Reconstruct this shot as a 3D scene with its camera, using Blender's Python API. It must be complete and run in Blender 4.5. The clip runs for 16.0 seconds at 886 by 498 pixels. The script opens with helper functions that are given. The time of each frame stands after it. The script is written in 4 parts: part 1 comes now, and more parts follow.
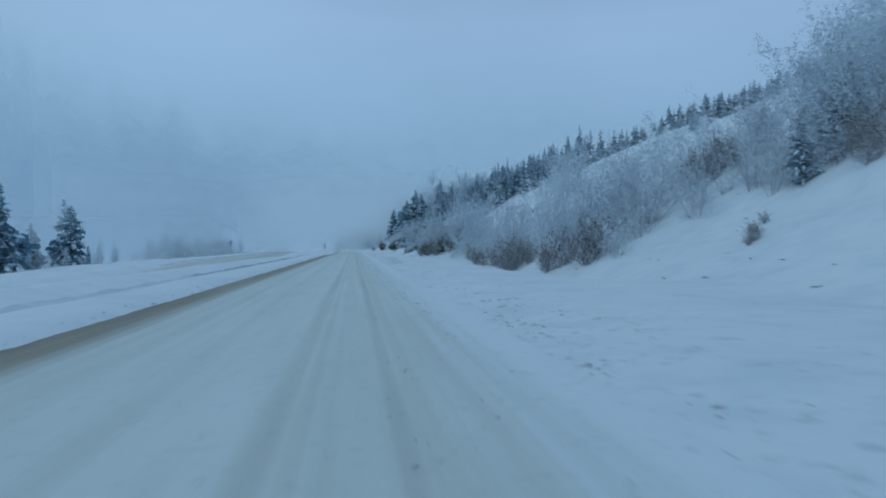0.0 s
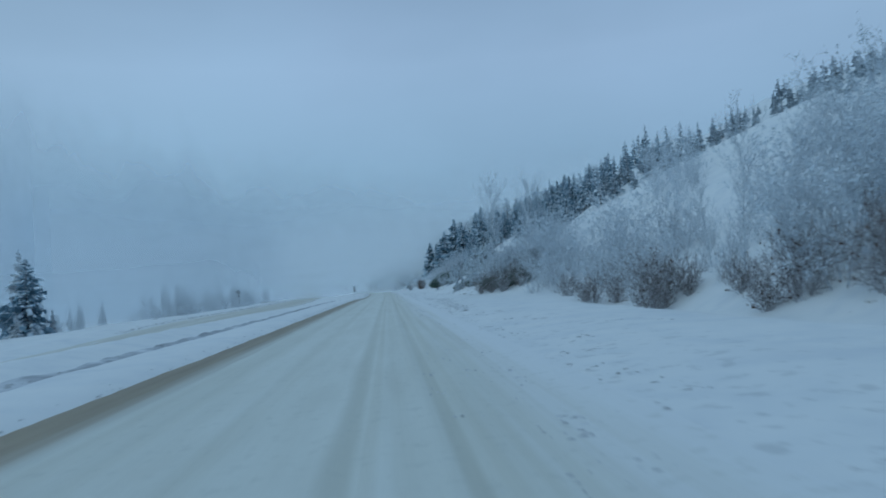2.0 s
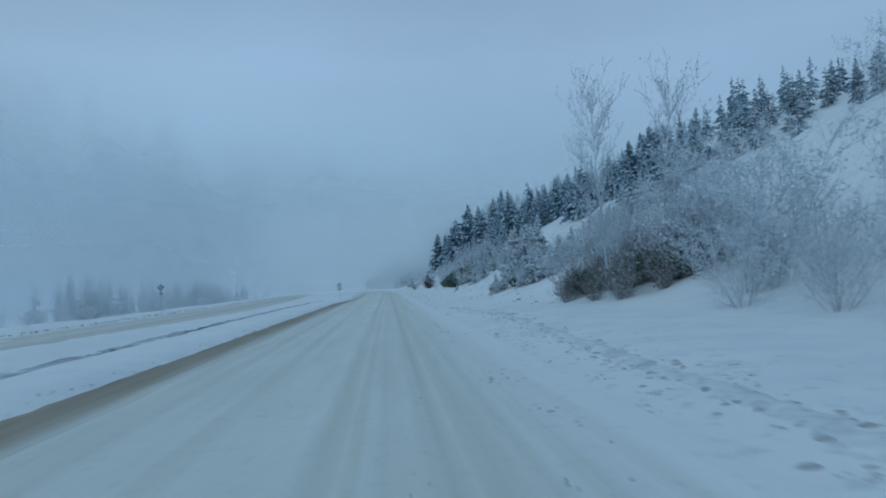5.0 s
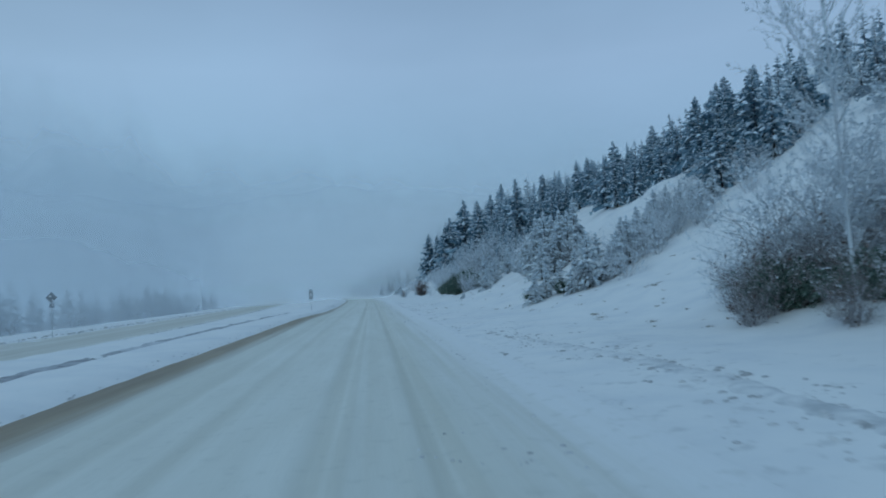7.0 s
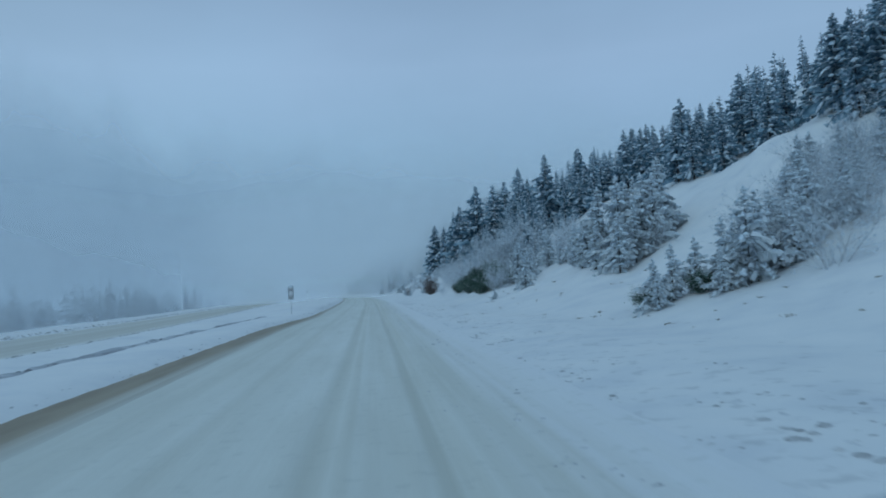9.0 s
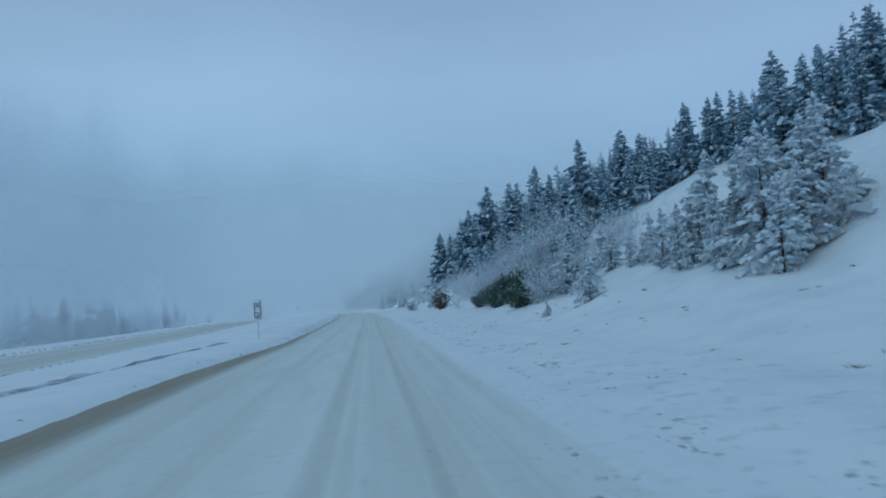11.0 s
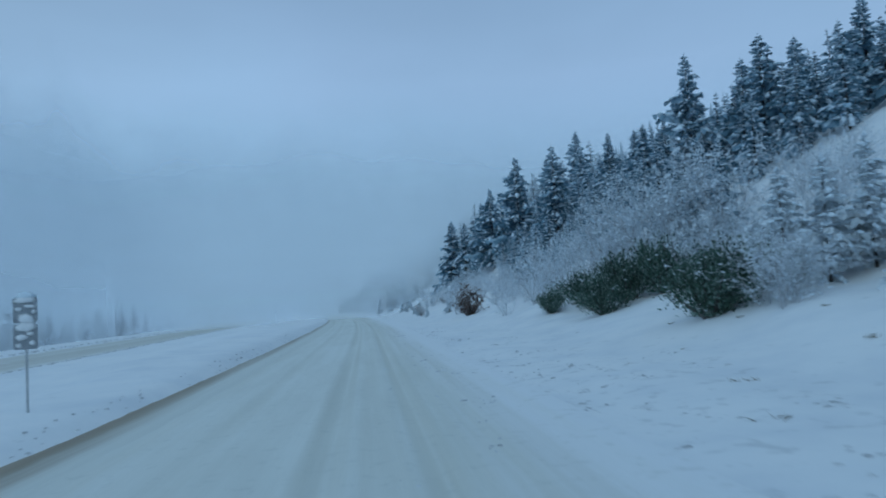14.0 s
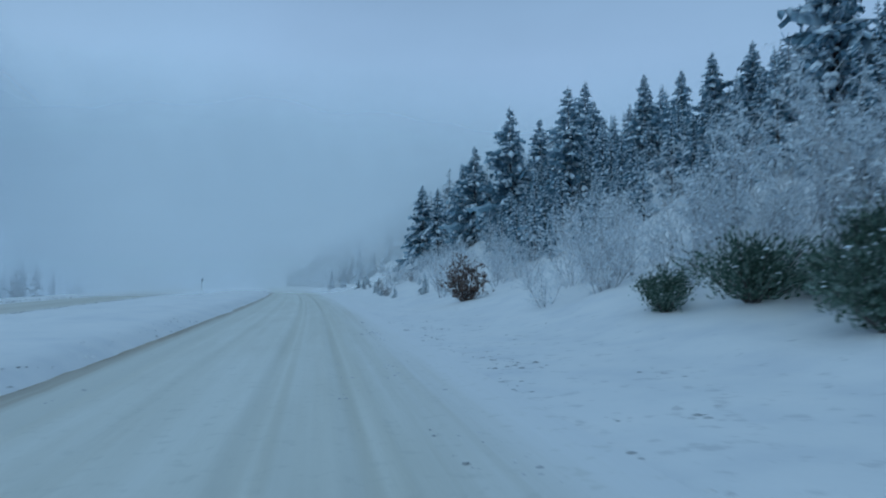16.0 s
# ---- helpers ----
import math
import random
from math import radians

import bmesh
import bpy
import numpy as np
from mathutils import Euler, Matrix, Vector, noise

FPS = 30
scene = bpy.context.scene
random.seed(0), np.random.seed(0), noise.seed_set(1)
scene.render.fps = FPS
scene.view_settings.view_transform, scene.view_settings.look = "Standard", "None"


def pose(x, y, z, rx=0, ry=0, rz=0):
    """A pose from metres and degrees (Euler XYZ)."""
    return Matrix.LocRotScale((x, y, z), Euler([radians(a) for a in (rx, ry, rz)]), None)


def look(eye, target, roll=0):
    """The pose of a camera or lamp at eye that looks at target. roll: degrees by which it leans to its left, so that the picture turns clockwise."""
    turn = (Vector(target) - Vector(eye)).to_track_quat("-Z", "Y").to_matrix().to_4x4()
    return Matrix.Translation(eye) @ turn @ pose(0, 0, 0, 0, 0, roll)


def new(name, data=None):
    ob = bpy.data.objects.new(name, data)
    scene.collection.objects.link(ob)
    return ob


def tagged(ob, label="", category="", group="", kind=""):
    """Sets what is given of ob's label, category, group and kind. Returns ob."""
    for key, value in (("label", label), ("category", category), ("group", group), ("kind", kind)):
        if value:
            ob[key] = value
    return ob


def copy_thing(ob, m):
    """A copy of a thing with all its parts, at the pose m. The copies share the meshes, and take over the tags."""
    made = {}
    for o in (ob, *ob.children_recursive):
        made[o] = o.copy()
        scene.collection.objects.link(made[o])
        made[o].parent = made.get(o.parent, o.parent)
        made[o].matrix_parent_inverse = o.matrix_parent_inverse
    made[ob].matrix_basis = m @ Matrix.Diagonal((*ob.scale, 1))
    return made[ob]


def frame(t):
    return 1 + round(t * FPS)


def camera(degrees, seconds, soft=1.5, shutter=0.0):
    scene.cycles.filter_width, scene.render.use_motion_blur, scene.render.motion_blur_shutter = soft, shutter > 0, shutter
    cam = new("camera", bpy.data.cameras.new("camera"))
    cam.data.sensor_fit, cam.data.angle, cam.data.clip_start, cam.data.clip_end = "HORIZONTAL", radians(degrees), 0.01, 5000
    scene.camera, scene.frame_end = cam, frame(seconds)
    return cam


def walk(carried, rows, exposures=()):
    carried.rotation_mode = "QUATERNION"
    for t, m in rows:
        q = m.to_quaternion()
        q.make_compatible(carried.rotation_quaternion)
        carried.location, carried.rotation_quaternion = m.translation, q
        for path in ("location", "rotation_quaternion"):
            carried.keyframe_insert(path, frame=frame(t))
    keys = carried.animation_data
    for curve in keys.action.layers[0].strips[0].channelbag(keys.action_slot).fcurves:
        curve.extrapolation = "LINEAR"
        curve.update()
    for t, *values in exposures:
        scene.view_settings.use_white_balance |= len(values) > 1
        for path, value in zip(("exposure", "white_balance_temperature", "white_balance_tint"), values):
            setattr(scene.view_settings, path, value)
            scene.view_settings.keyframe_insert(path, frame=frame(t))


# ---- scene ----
cam = camera(64.5, 16.0, soft=1.8, shutter=0.35)
ROWS = [
    (0.0, pose(0.17, 0.00, 2.40, 89.76, 0.37, -7.26)),
    (0.5, pose(0.11, 9.21, 2.40, 90.28, 0.67, -6.35)),
    (1.0, pose(0.01, 18.36, 2.40, 90.00, 5.18, -6.29)),
    (1.5, pose(-0.06, 27.37, 2.40, 91.11, 6.00, -5.70)),
    (2.0, pose(-0.12, 36.36, 2.40, 92.78, 4.32, -4.53)),
    (2.5, pose(-0.13, 45.16, 2.40, 92.11, 4.27, -4.71)),
    (3.0, pose(-0.08, 53.72, 2.40, 93.74, 5.15, -4.47)),
    (3.5, pose(-0.04, 62.05, 2.40, 92.77, 3.12, -4.45)),
    (4.0, pose(0.01, 70.22, 2.40, 92.71, 2.83, -4.36)),
    (6.5, pose(0.04, 108.04, 2.40, 92.74, 3.59, -5.40)),
    (7.0, pose(0.03, 114.37, 2.40, 93.18, 3.40, -5.81)),
    (7.5, pose(0.11, 120.51, 2.40, 93.56, 3.03, -5.72)),
    (8.0, pose(0.09, 126.65, 2.40, 92.66, 3.89, -6.80)),
    (8.5, pose(-0.01, 132.83, 2.40, 92.66, 3.07, -6.14)),
    (9.0, pose(-0.02, 138.70, 2.40, 93.02, 3.29, -5.85)),
    (11.5, pose(-0.05, 165.49, 2.40, 94.17, 4.17, -6.09)),
    (12.0, pose(-0.08, 171.39, 2.40, 93.03, 5.81, -6.23)),
    (12.5, pose(-0.06, 177.37, 2.40, 94.20, 6.89, -7.62)),
    (13.0, pose(-0.07, 183.38, 2.40, 93.80, 5.84, -6.42)),
    (13.5, pose(-0.01, 189.37, 2.40, 93.51, 5.24, -6.56)),
    (14.0, pose(0.01, 195.26, 2.40, 94.44, 3.66, -6.24)),
    (14.5, pose(-0.01, 201.12, 2.40, 94.04, -0.21, -6.21)),
    (15.0, pose(-0.01, 207.10, 2.40, 93.07, 0.22, -7.57)),
    (15.5, pose(0.06, 213.27, 2.40, 95.04, -0.21, -9.57)),
    (16.0, pose(0.12, 219.60, 2.40, 92.66, 0.25, -10.23)),
]
walk(cam, ROWS, exposures=[(0.0, 0.03, 6500, 10), (1.5, 0.03, 6800, 10), (9.0, 0.03, 6800, 10), (12.0, 0.08, 6480, 10), (16.0, 0.08, 6480, 10)])

# ---- sky and light: low winter overcast ----
world = bpy.data.worlds.new("winter_overcast")
scene.world = world
world.use_nodes = True
wt = world.node_tree
wt.nodes.clear()


def wnode(kind, **values):
    n = wt.nodes.new(kind)
    for key, value in values.items():
        n.inputs[key].default_value = value
    return n


sky = wt.nodes.new("ShaderNodeTexSky")
sky.sky_type, sky.sun_disc = "NISHITA", False
sky.sun_elevation, sky.sun_rotation = radians(40), radians(-35)
coord = wt.nodes.new("ShaderNodeTexCoord")
split = wt.nodes.new("ShaderNodeSeparateXYZ")
wt.links.new(coord.outputs["Generated"], split.inputs[0])
rise = wt.nodes.new("ShaderNodeValToRGB")
wt.links.new(split.outputs["Z"], rise.inputs[0])
ramp = rise.color_ramp
ramp.elements[0].position, ramp.elements[0].color = 0.0, (0.172, 0.318, 0.482, 1)
ramp.elements[1].position, ramp.elements[1].color = 1.0, (0.155, 0.28, 0.42, 1)
for at, colour in ((0.06, (0.174, 0.328, 0.495, 1)), (0.16, (0.202, 0.362, 0.535, 1)), (0.30, (0.250, 0.415, 0.612, 1)), (0.45, (0.195, 0.335, 0.50, 1))):
    ramp.elements.new(at).color = colour
cloud = wnode("ShaderNodeTexNoise", Scale=1.7, Detail=5.0, Roughness=0.45)
squash = wt.nodes.new("ShaderNodeMapping")
squash.inputs["Scale"].default_value = (1.0, 1.0, 2.4)
wt.links.new(coord.outputs["Generated"], squash.inputs[0])
wt.links.new(squash.outputs[0], cloud.inputs["Vector"])
band = wnode("ShaderNodeMapRange")
for key, value in (("From Min", 0.3), ("From Max", 0.72), ("To Min", 0.90), ("To Max", 1.10)):
    band.inputs[key].default_value = value
wt.links.new(cloud.outputs["Fac"], band.inputs["Value"])
veil = wt.nodes.new("ShaderNodeVectorMath")
veil.operation = "SCALE"
wt.links.new(rise.outputs[0], veil.inputs[0])
wt.links.new(band.outputs[0], veil.inputs["Scale"])
tint = wnode("ShaderNodeTexNoise", Scale=0.9, Detail=3.0)
wt.links.new(coord.outputs["Generated"], tint.inputs["Vector"])
lilac = wt.nodes.new("ShaderNodeMix")
lilac.data_type, lilac.blend_type = "RGBA", "MULTIPLY"
hue = wt.nodes.new("ShaderNodeValToRGB")
hue.color_ramp.elements[0].position, hue.color_ramp.elements[0].color = 0.35, (0.92, 1.0, 1.0, 1)
hue.color_ramp.elements[1].position, hue.color_ramp.elements[1].color = 0.65, (1.0, 0.97, 1.0, 1)
wt.links.new(tint.outputs["Fac"], hue.inputs[0])
lilac.inputs["Factor"].default_value = 1.0
wt.links.new(veil.outputs[0], lilac.inputs["A"])
wt.links.new(hue.outputs[0], lilac.inputs["B"])
clear = wnode("ShaderNodeBackground", Strength=0.003)
overcast = wnode("ShaderNodeBackground", Strength=1.0)
wt.links.new(sky.outputs[0], clear.inputs["Color"])
wt.links.new(lilac.outputs["Result"], overcast.inputs["Color"])
both = wt.nodes.new("ShaderNodeAddShader")
wt.links.new(clear.outputs[0], both.inputs[0])
wt.links.new(overcast.outputs[0], both.inputs[1])
out = wt.nodes.new("ShaderNodeOutputWorld")
wt.links.new(both.outputs[0], out.inputs[0])

lamp = bpy.data.lights.new("sun", "SUN")
lamp.energy, lamp.angle, lamp.color = 0.5, radians(40), (0.62, 0.86, 1.0)
sun = new("sun", lamp)
sun.matrix_world = look((-60, -40, 70), (0, 45, 0))


# ---- materials ----
def material(name, colours, scale=4.0, rough=0.8, bump=0.3, relief=12.0, island=None, spec=0.3, coarse=0.25, along=1.0):
    """A rough surface: colours blended by noise at two scales, with fine relief; island: how far pieces differ among themselves."""
    m = bpy.data.materials.new(name)
    m.use_nodes = True
    t = m.node_tree
    t.nodes.clear()
    link = t.links.new
    where = t.nodes.new("ShaderNodeTexCoord")
    grain = t.nodes.new("ShaderNodeMapping")
    grain.inputs["Scale"].default_value = (1.0, along, 1.0)
    link(where.outputs["Object"], grain.inputs[0])
    small, large, fine = (t.nodes.new("ShaderNodeTexNoise") for _ in range(3))
    for n, s in ((small, scale), (large, scale * coarse), (fine, relief)):
        n.inputs["Scale"].default_value = s
        n.inputs["Detail"].default_value = 4
        link(grain.outputs[0], n.inputs["Vector"])
    mean = t.nodes.new("ShaderNodeMath")
    mean.operation = "MULTIPLY_ADD"
    link(small.outputs["Fac"], mean.inputs[0])
    mean.inputs[1].default_value = 0.5
    half = t.nodes.new("ShaderNodeMath")
    half.operation = "MULTIPLY"
    link(large.outputs["Fac"], half.inputs[0])
    half.inputs[1].default_value = 0.5
    link(half.outputs[0], mean.inputs[2])
    value = mean.outputs[0]
    if island:
        geo = t.nodes.new("ShaderNodeNewGeometry")
        mix = t.nodes.new("ShaderNodeMix")
        mix.inputs[0].default_value = island
        spread = t.nodes.new("ShaderNodeMapRange")
        spread.inputs["To Min"].default_value, spread.inputs["To Max"].default_value = 0.25, 0.75
        link(geo.outputs["Random Per Island"], spread.inputs["Value"])
        link(value, mix.inputs[2])
        link(spread.outputs[0], mix.inputs[3])
        value = mix.outputs[0]
    tone = t.nodes.new("ShaderNodeValToRGB")
    link(value, tone.inputs[0])
    e = tone.color_ramp.elements
    for k in range(len(colours) - 2):
        e.new(0.5)
    for k, c in enumerate(colours):
        e[k].position, e[k].color = 0.33 + 0.34 * k / (len(colours) - 1), (*c, 1)
    surface = t.nodes.new("ShaderNodeBsdfPrincipled")
    surface.inputs["Roughness"].default_value = rough
    surface.inputs["Specular IOR Level"].default_value = spec
    link(tone.outputs[0], surface.inputs["Base Color"])
    raised = t.nodes.new("ShaderNodeBump")
    raised.inputs["Strength"].default_value, raised.inputs["Distance"].default_value = bump, 0.03
    link(fine.outputs["Fac"], raised.inputs["Height"])
    link(raised.outputs[0], surface.inputs["Normal"])
    done = t.nodes.new("ShaderNodeOutputMaterial")
    link(surface.outputs[0], done.inputs[0])
    return m


SNOW = material("fresh_snow", [(0.78, 0.80, 0.83), (0.86, 0.87, 0.88), (0.90, 0.90, 0.90)], 0.6, 0.75, 0.5, 3.0)
def smudged(m, reach, amount, colour, scale, middle=0.0):
    """Grey spray and broken crust thrown over the verge beside the road, thinning out with the distance from it."""
    t = m.node_tree
    link = t.links.new
    surface = next(n for n in t.nodes if n.type == "BSDF_PRINCIPLED")
    base = surface.inputs["Base Color"].links[0].from_socket
    where = t.nodes.new("ShaderNodeTexCoord")
    cut = t.nodes.new("ShaderNodeSeparateXYZ")
    link(where.outputs["Object"], cut.inputs[0])
    size = t.nodes.new("ShaderNodeMath")
    size.operation = "ABSOLUTE"
    aside = t.nodes.new("ShaderNodeMath")
    aside.operation, aside.inputs[1].default_value = "SUBTRACT", middle
    link(cut.outputs[0], aside.inputs[0])
    link(aside.outputs[0], size.inputs[0])
    near = t.nodes.new("ShaderNodeMapRange")
    near.inputs["From Min"].default_value, near.inputs["From Max"].default_value = reach, 2.0
    near.inputs["To Max"].default_value = 0.09
    link(size.outputs[0], near.inputs["Value"])
    blot = t.nodes.new("ShaderNodeTexNoise")
    blot.inputs["Scale"].default_value, blot.inputs["Detail"].default_value, blot.inputs["Roughness"].default_value = scale, 6, 0.62
    link(where.outputs["Object"], blot.inputs["Vector"])
    add = t.nodes.new("ShaderNodeMath")
    link(near.outputs[0], add.inputs[0])
    link(blot.outputs["Fac"], add.inputs[1])
    hard = t.nodes.new("ShaderNodeMapRange")
    hard.inputs["From Min"].default_value, hard.inputs["From Max"].default_value, hard.inputs["To Max"].default_value = 0.655, 0.735, amount
    link(add.outputs[0], hard.inputs["Value"])
    mix = t.nodes.new("ShaderNodeMix")
    mix.data_type = "RGBA"
    link(hard.outputs[0], mix.inputs["Factor"])
    link(base, mix.inputs["A"])
    mix.inputs["B"].default_value = (*colour, 1)
    link(mix.outputs["Result"], surface.inputs["Base Color"])


smudged(SNOW, 8.0, 0.42, (0.50, 0.52, 0.54), 1.9, 6.0)
BOUGH_SNOW = material("bough_snow", [(0.62, 0.725, 0.81), (0.77, 0.85, 0.905)], 2.0, 0.8, 0.4, 9.0)
GREY_SNOW = material("grey_windrow_snow", [(0.34, 0.34, 0.335), (0.52, 0.52, 0.52), (0.76, 0.77, 0.78)], 2.5, 0.75, 0.6, 6.0, island=0.5)
CLOD = material("grey_ice_clod", [(0.36, 0.37, 0.39), (0.54, 0.55, 0.57), (0.78, 0.79, 0.80)], 3.0, 0.6, 0.5, 14.0, island=0.6)
DARK_CLOD = material("dark_ice_clod", [(0.13, 0.135, 0.15), (0.27, 0.28, 0.31), (0.55, 0.57, 0.60)], 3.0, 0.6, 0.5, 14.0, island=0.6)
RIME = material("rime_frost", [(0.54, 0.61, 0.675), (0.69, 0.76, 0.82), (0.84, 0.89, 0.93)], 1.5, 0.9, 0.3, 20.0, island=0.6)
# lighter and bluer than bare needles: frost, and haze put into the colour
NEEDLE = material("spruce_needles", [(0.074, 0.148, 0.195), (0.188, 0.315, 0.397), (0.50, 0.64, 0.735)], 1.6, 0.8, 0.3, 18.0, island=0.55)
# rime, lightened further so the colour carries the valley's haze
HAZE_FROST_NEEDLE = material("rimed_haze_needles", [(0.50, 0.535, 0.57), (0.64, 0.675, 0.70), (0.79, 0.81, 0.83)], 1.6, 0.85, 0.3, 18.0, island=0.5)
# snow-frosted small spruces; the far wood borrows this tone as haze
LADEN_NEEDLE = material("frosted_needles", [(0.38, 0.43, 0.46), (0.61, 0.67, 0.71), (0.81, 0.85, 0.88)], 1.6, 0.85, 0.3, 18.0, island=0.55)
# paler copy of the spruce needles: rime plus haze mixed into the colour
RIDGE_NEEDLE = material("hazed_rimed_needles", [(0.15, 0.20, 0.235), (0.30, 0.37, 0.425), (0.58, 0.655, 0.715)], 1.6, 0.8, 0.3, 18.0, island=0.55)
GREEN = material("juniper_green", [(0.024, 0.052, 0.040), (0.060, 0.112, 0.080), (0.25, 0.335, 0.31)], 2.5, 0.8, 0.3, 18.0, island=0.55)
BARK = material("dark_bark", [(0.03, 0.027, 0.025), (0.09, 0.08, 0.075), (0.2, 0.19, 0.19)], 6.0, 0.9, 0.8, 30.0)
RIME_TWIG = material("rimed_twigs", [(0.45, 0.48, 0.52), (0.63, 0.69, 0.74), (0.82, 0.87, 0.905)], 2.0, 0.9, 0.3, 20.0, island=0.55)
RIME_BARK = material("rimed_bark", [(0.22, 0.215, 0.23), (0.42, 0.425, 0.45), (0.68, 0.70, 0.73)], 3.0, 0.9, 0.6, 24.0)
BROWN_TWIG = material("brown_twigs", [(0.115, 0.100, 0.103), (0.225, 0.204, 0.206), (0.43, 0.42, 0.432)], 2.0, 0.9, 0.3, 20.0, island=0.5)
RUSSET = material("russet_leaves", [(0.075, 0.042, 0.033), (0.135, 0.08, 0.063), (0.24, 0.175, 0.15)], 3.0, 0.85, 0.3, 20.0, island=0.6)
STRAW = material("dead_grass", [(0.10, 0.08, 0.06), (0.22, 0.18, 0.13)], 6.0, 0.9, 0.3, 20.0, island=0.6)
STEEL = material("galvanised_steel", [(0.30, 0.32, 0.34), (0.46, 0.48, 0.50)], 5.0, 0.5, 0.2, 30.0)
SIGN_FACE = material("dark_sign_face", [(0.20, 0.225, 0.25), (0.31, 0.335, 0.36)], 3.0, 0.5, 0.1, 20.0)
SIGN_STICK = material("snow_stuck_on_sign", [(0.6, 0.63, 0.66), (0.82, 0.83, 0.85)], 5.0, 0.8, 0.4, 14.0)


def road_material(name, base_colours, tracks, tan, edge):
    """Packed snow: UV x is the distance across in metres; tracks: (middle, half width, how much slush shows)."""
    m = material(name, base_colours, 1.3, 0.55, 0.4, 5.0, along=0.12)
    t = m.node_tree
    link = t.links.new
    surface = next(n for n in t.nodes if n.type == "BSDF_PRINCIPLED")
    base = surface.inputs["Base Color"].links[0].from_socket
    uv = t.nodes.new("ShaderNodeUVMap")
    cut = t.nodes.new("ShaderNodeSeparateXYZ")
    link(uv.outputs[0], cut.inputs[0])
    stretch = t.nodes.new("ShaderNodeMapping")
    stretch.inputs["Scale"].default_value = (2.6, 0.035, 1)
    link(uv.outputs[0], stretch.inputs[0])
    streak = t.nodes.new("ShaderNodeTexNoise")
    streak.inputs["Scale"].default_value, streak.inputs["Detail"].default_value = 1.0, 5
    link(stretch.outputs[0], streak.inputs["Vector"])
    total = None
    for middle, half, weight in tracks:
        off = t.nodes.new("ShaderNodeMath")
        off.operation = "SUBTRACT"
        link(cut.outputs[0], off.inputs[0])
        off.inputs[1].default_value = middle
        size = t.nodes.new("ShaderNodeMath")
        size.operation = "ABSOLUTE"
        link(off.outputs[0], size.inputs[0])
        near = t.nodes.new("ShaderNodeMapRange")
        near.interpolation_type = "SMOOTHSTEP"
        near.inputs["From Min"].default_value, near.inputs["From Max"].default_value = half * 2.0, half * 0.3
        near.inputs["To Max"].default_value = weight
        link(size.outputs[0], near.inputs["Value"])
        if total is None:
            total = near.outputs[0]
        else:
            add = t.nodes.new("ShaderNodeMath")
            add.operation = "MAXIMUM"
            link(total, add.inputs[0])
            link(near.outputs[0], add.inputs[1])
            total = add.outputs[0]
    blot = t.nodes.new("ShaderNodeMath")
    blot.operation = "MULTIPLY_ADD"
    link(streak.outputs["Fac"], blot.inputs[0])
    blot.inputs[1].default_value = 1.5
    blot.inputs[2].default_value = 0.15
    amount = t.nodes.new("ShaderNodeMath")
    amount.operation = "MULTIPLY"
    amount.use_clamp = True
    link(total, amount.inputs[0])
    link(blot.outputs[0], amount.inputs[1])
    mix = t.nodes.new("ShaderNodeMix")
    mix.data_type = "RGBA"
    link(amount.outputs[0], mix.inputs["Factor"])
    link(base, mix.inputs["A"])
    mix.inputs["B"].default_value = (*tan, 1)
    # drifted snow takes over towards the shoulder
    ragged = t.nodes.new("ShaderNodeMath")
    ragged.operation = "MULTIPLY_ADD"
    link(streak.outputs["Fac"], ragged.inputs[0])
    ragged.inputs[1].default_value = -2.4
    link(cut.outputs[0], ragged.inputs[2])
    drift = t.nodes.new("ShaderNodeMapRange")
    drift.interpolation_type = "SMOOTHSTEP"
    drift.inputs["From Min"].default_value, drift.inputs["From Max"].default_value = edge - 3.2, edge
    link(ragged.outputs[0], drift.inputs["Value"])
    cover = t.nodes.new("ShaderNodeMix")
    cover.data_type = "RGBA"
    link(drift.outputs[0], cover.inputs["Factor"])
    link(mix.outputs["Result"], cover.inputs["A"])
    cover.inputs["B"].default_value = (0.855, 0.865, 0.878, 1)
    link(cover.outputs["Result"], surface.inputs["Base Color"])
    return m


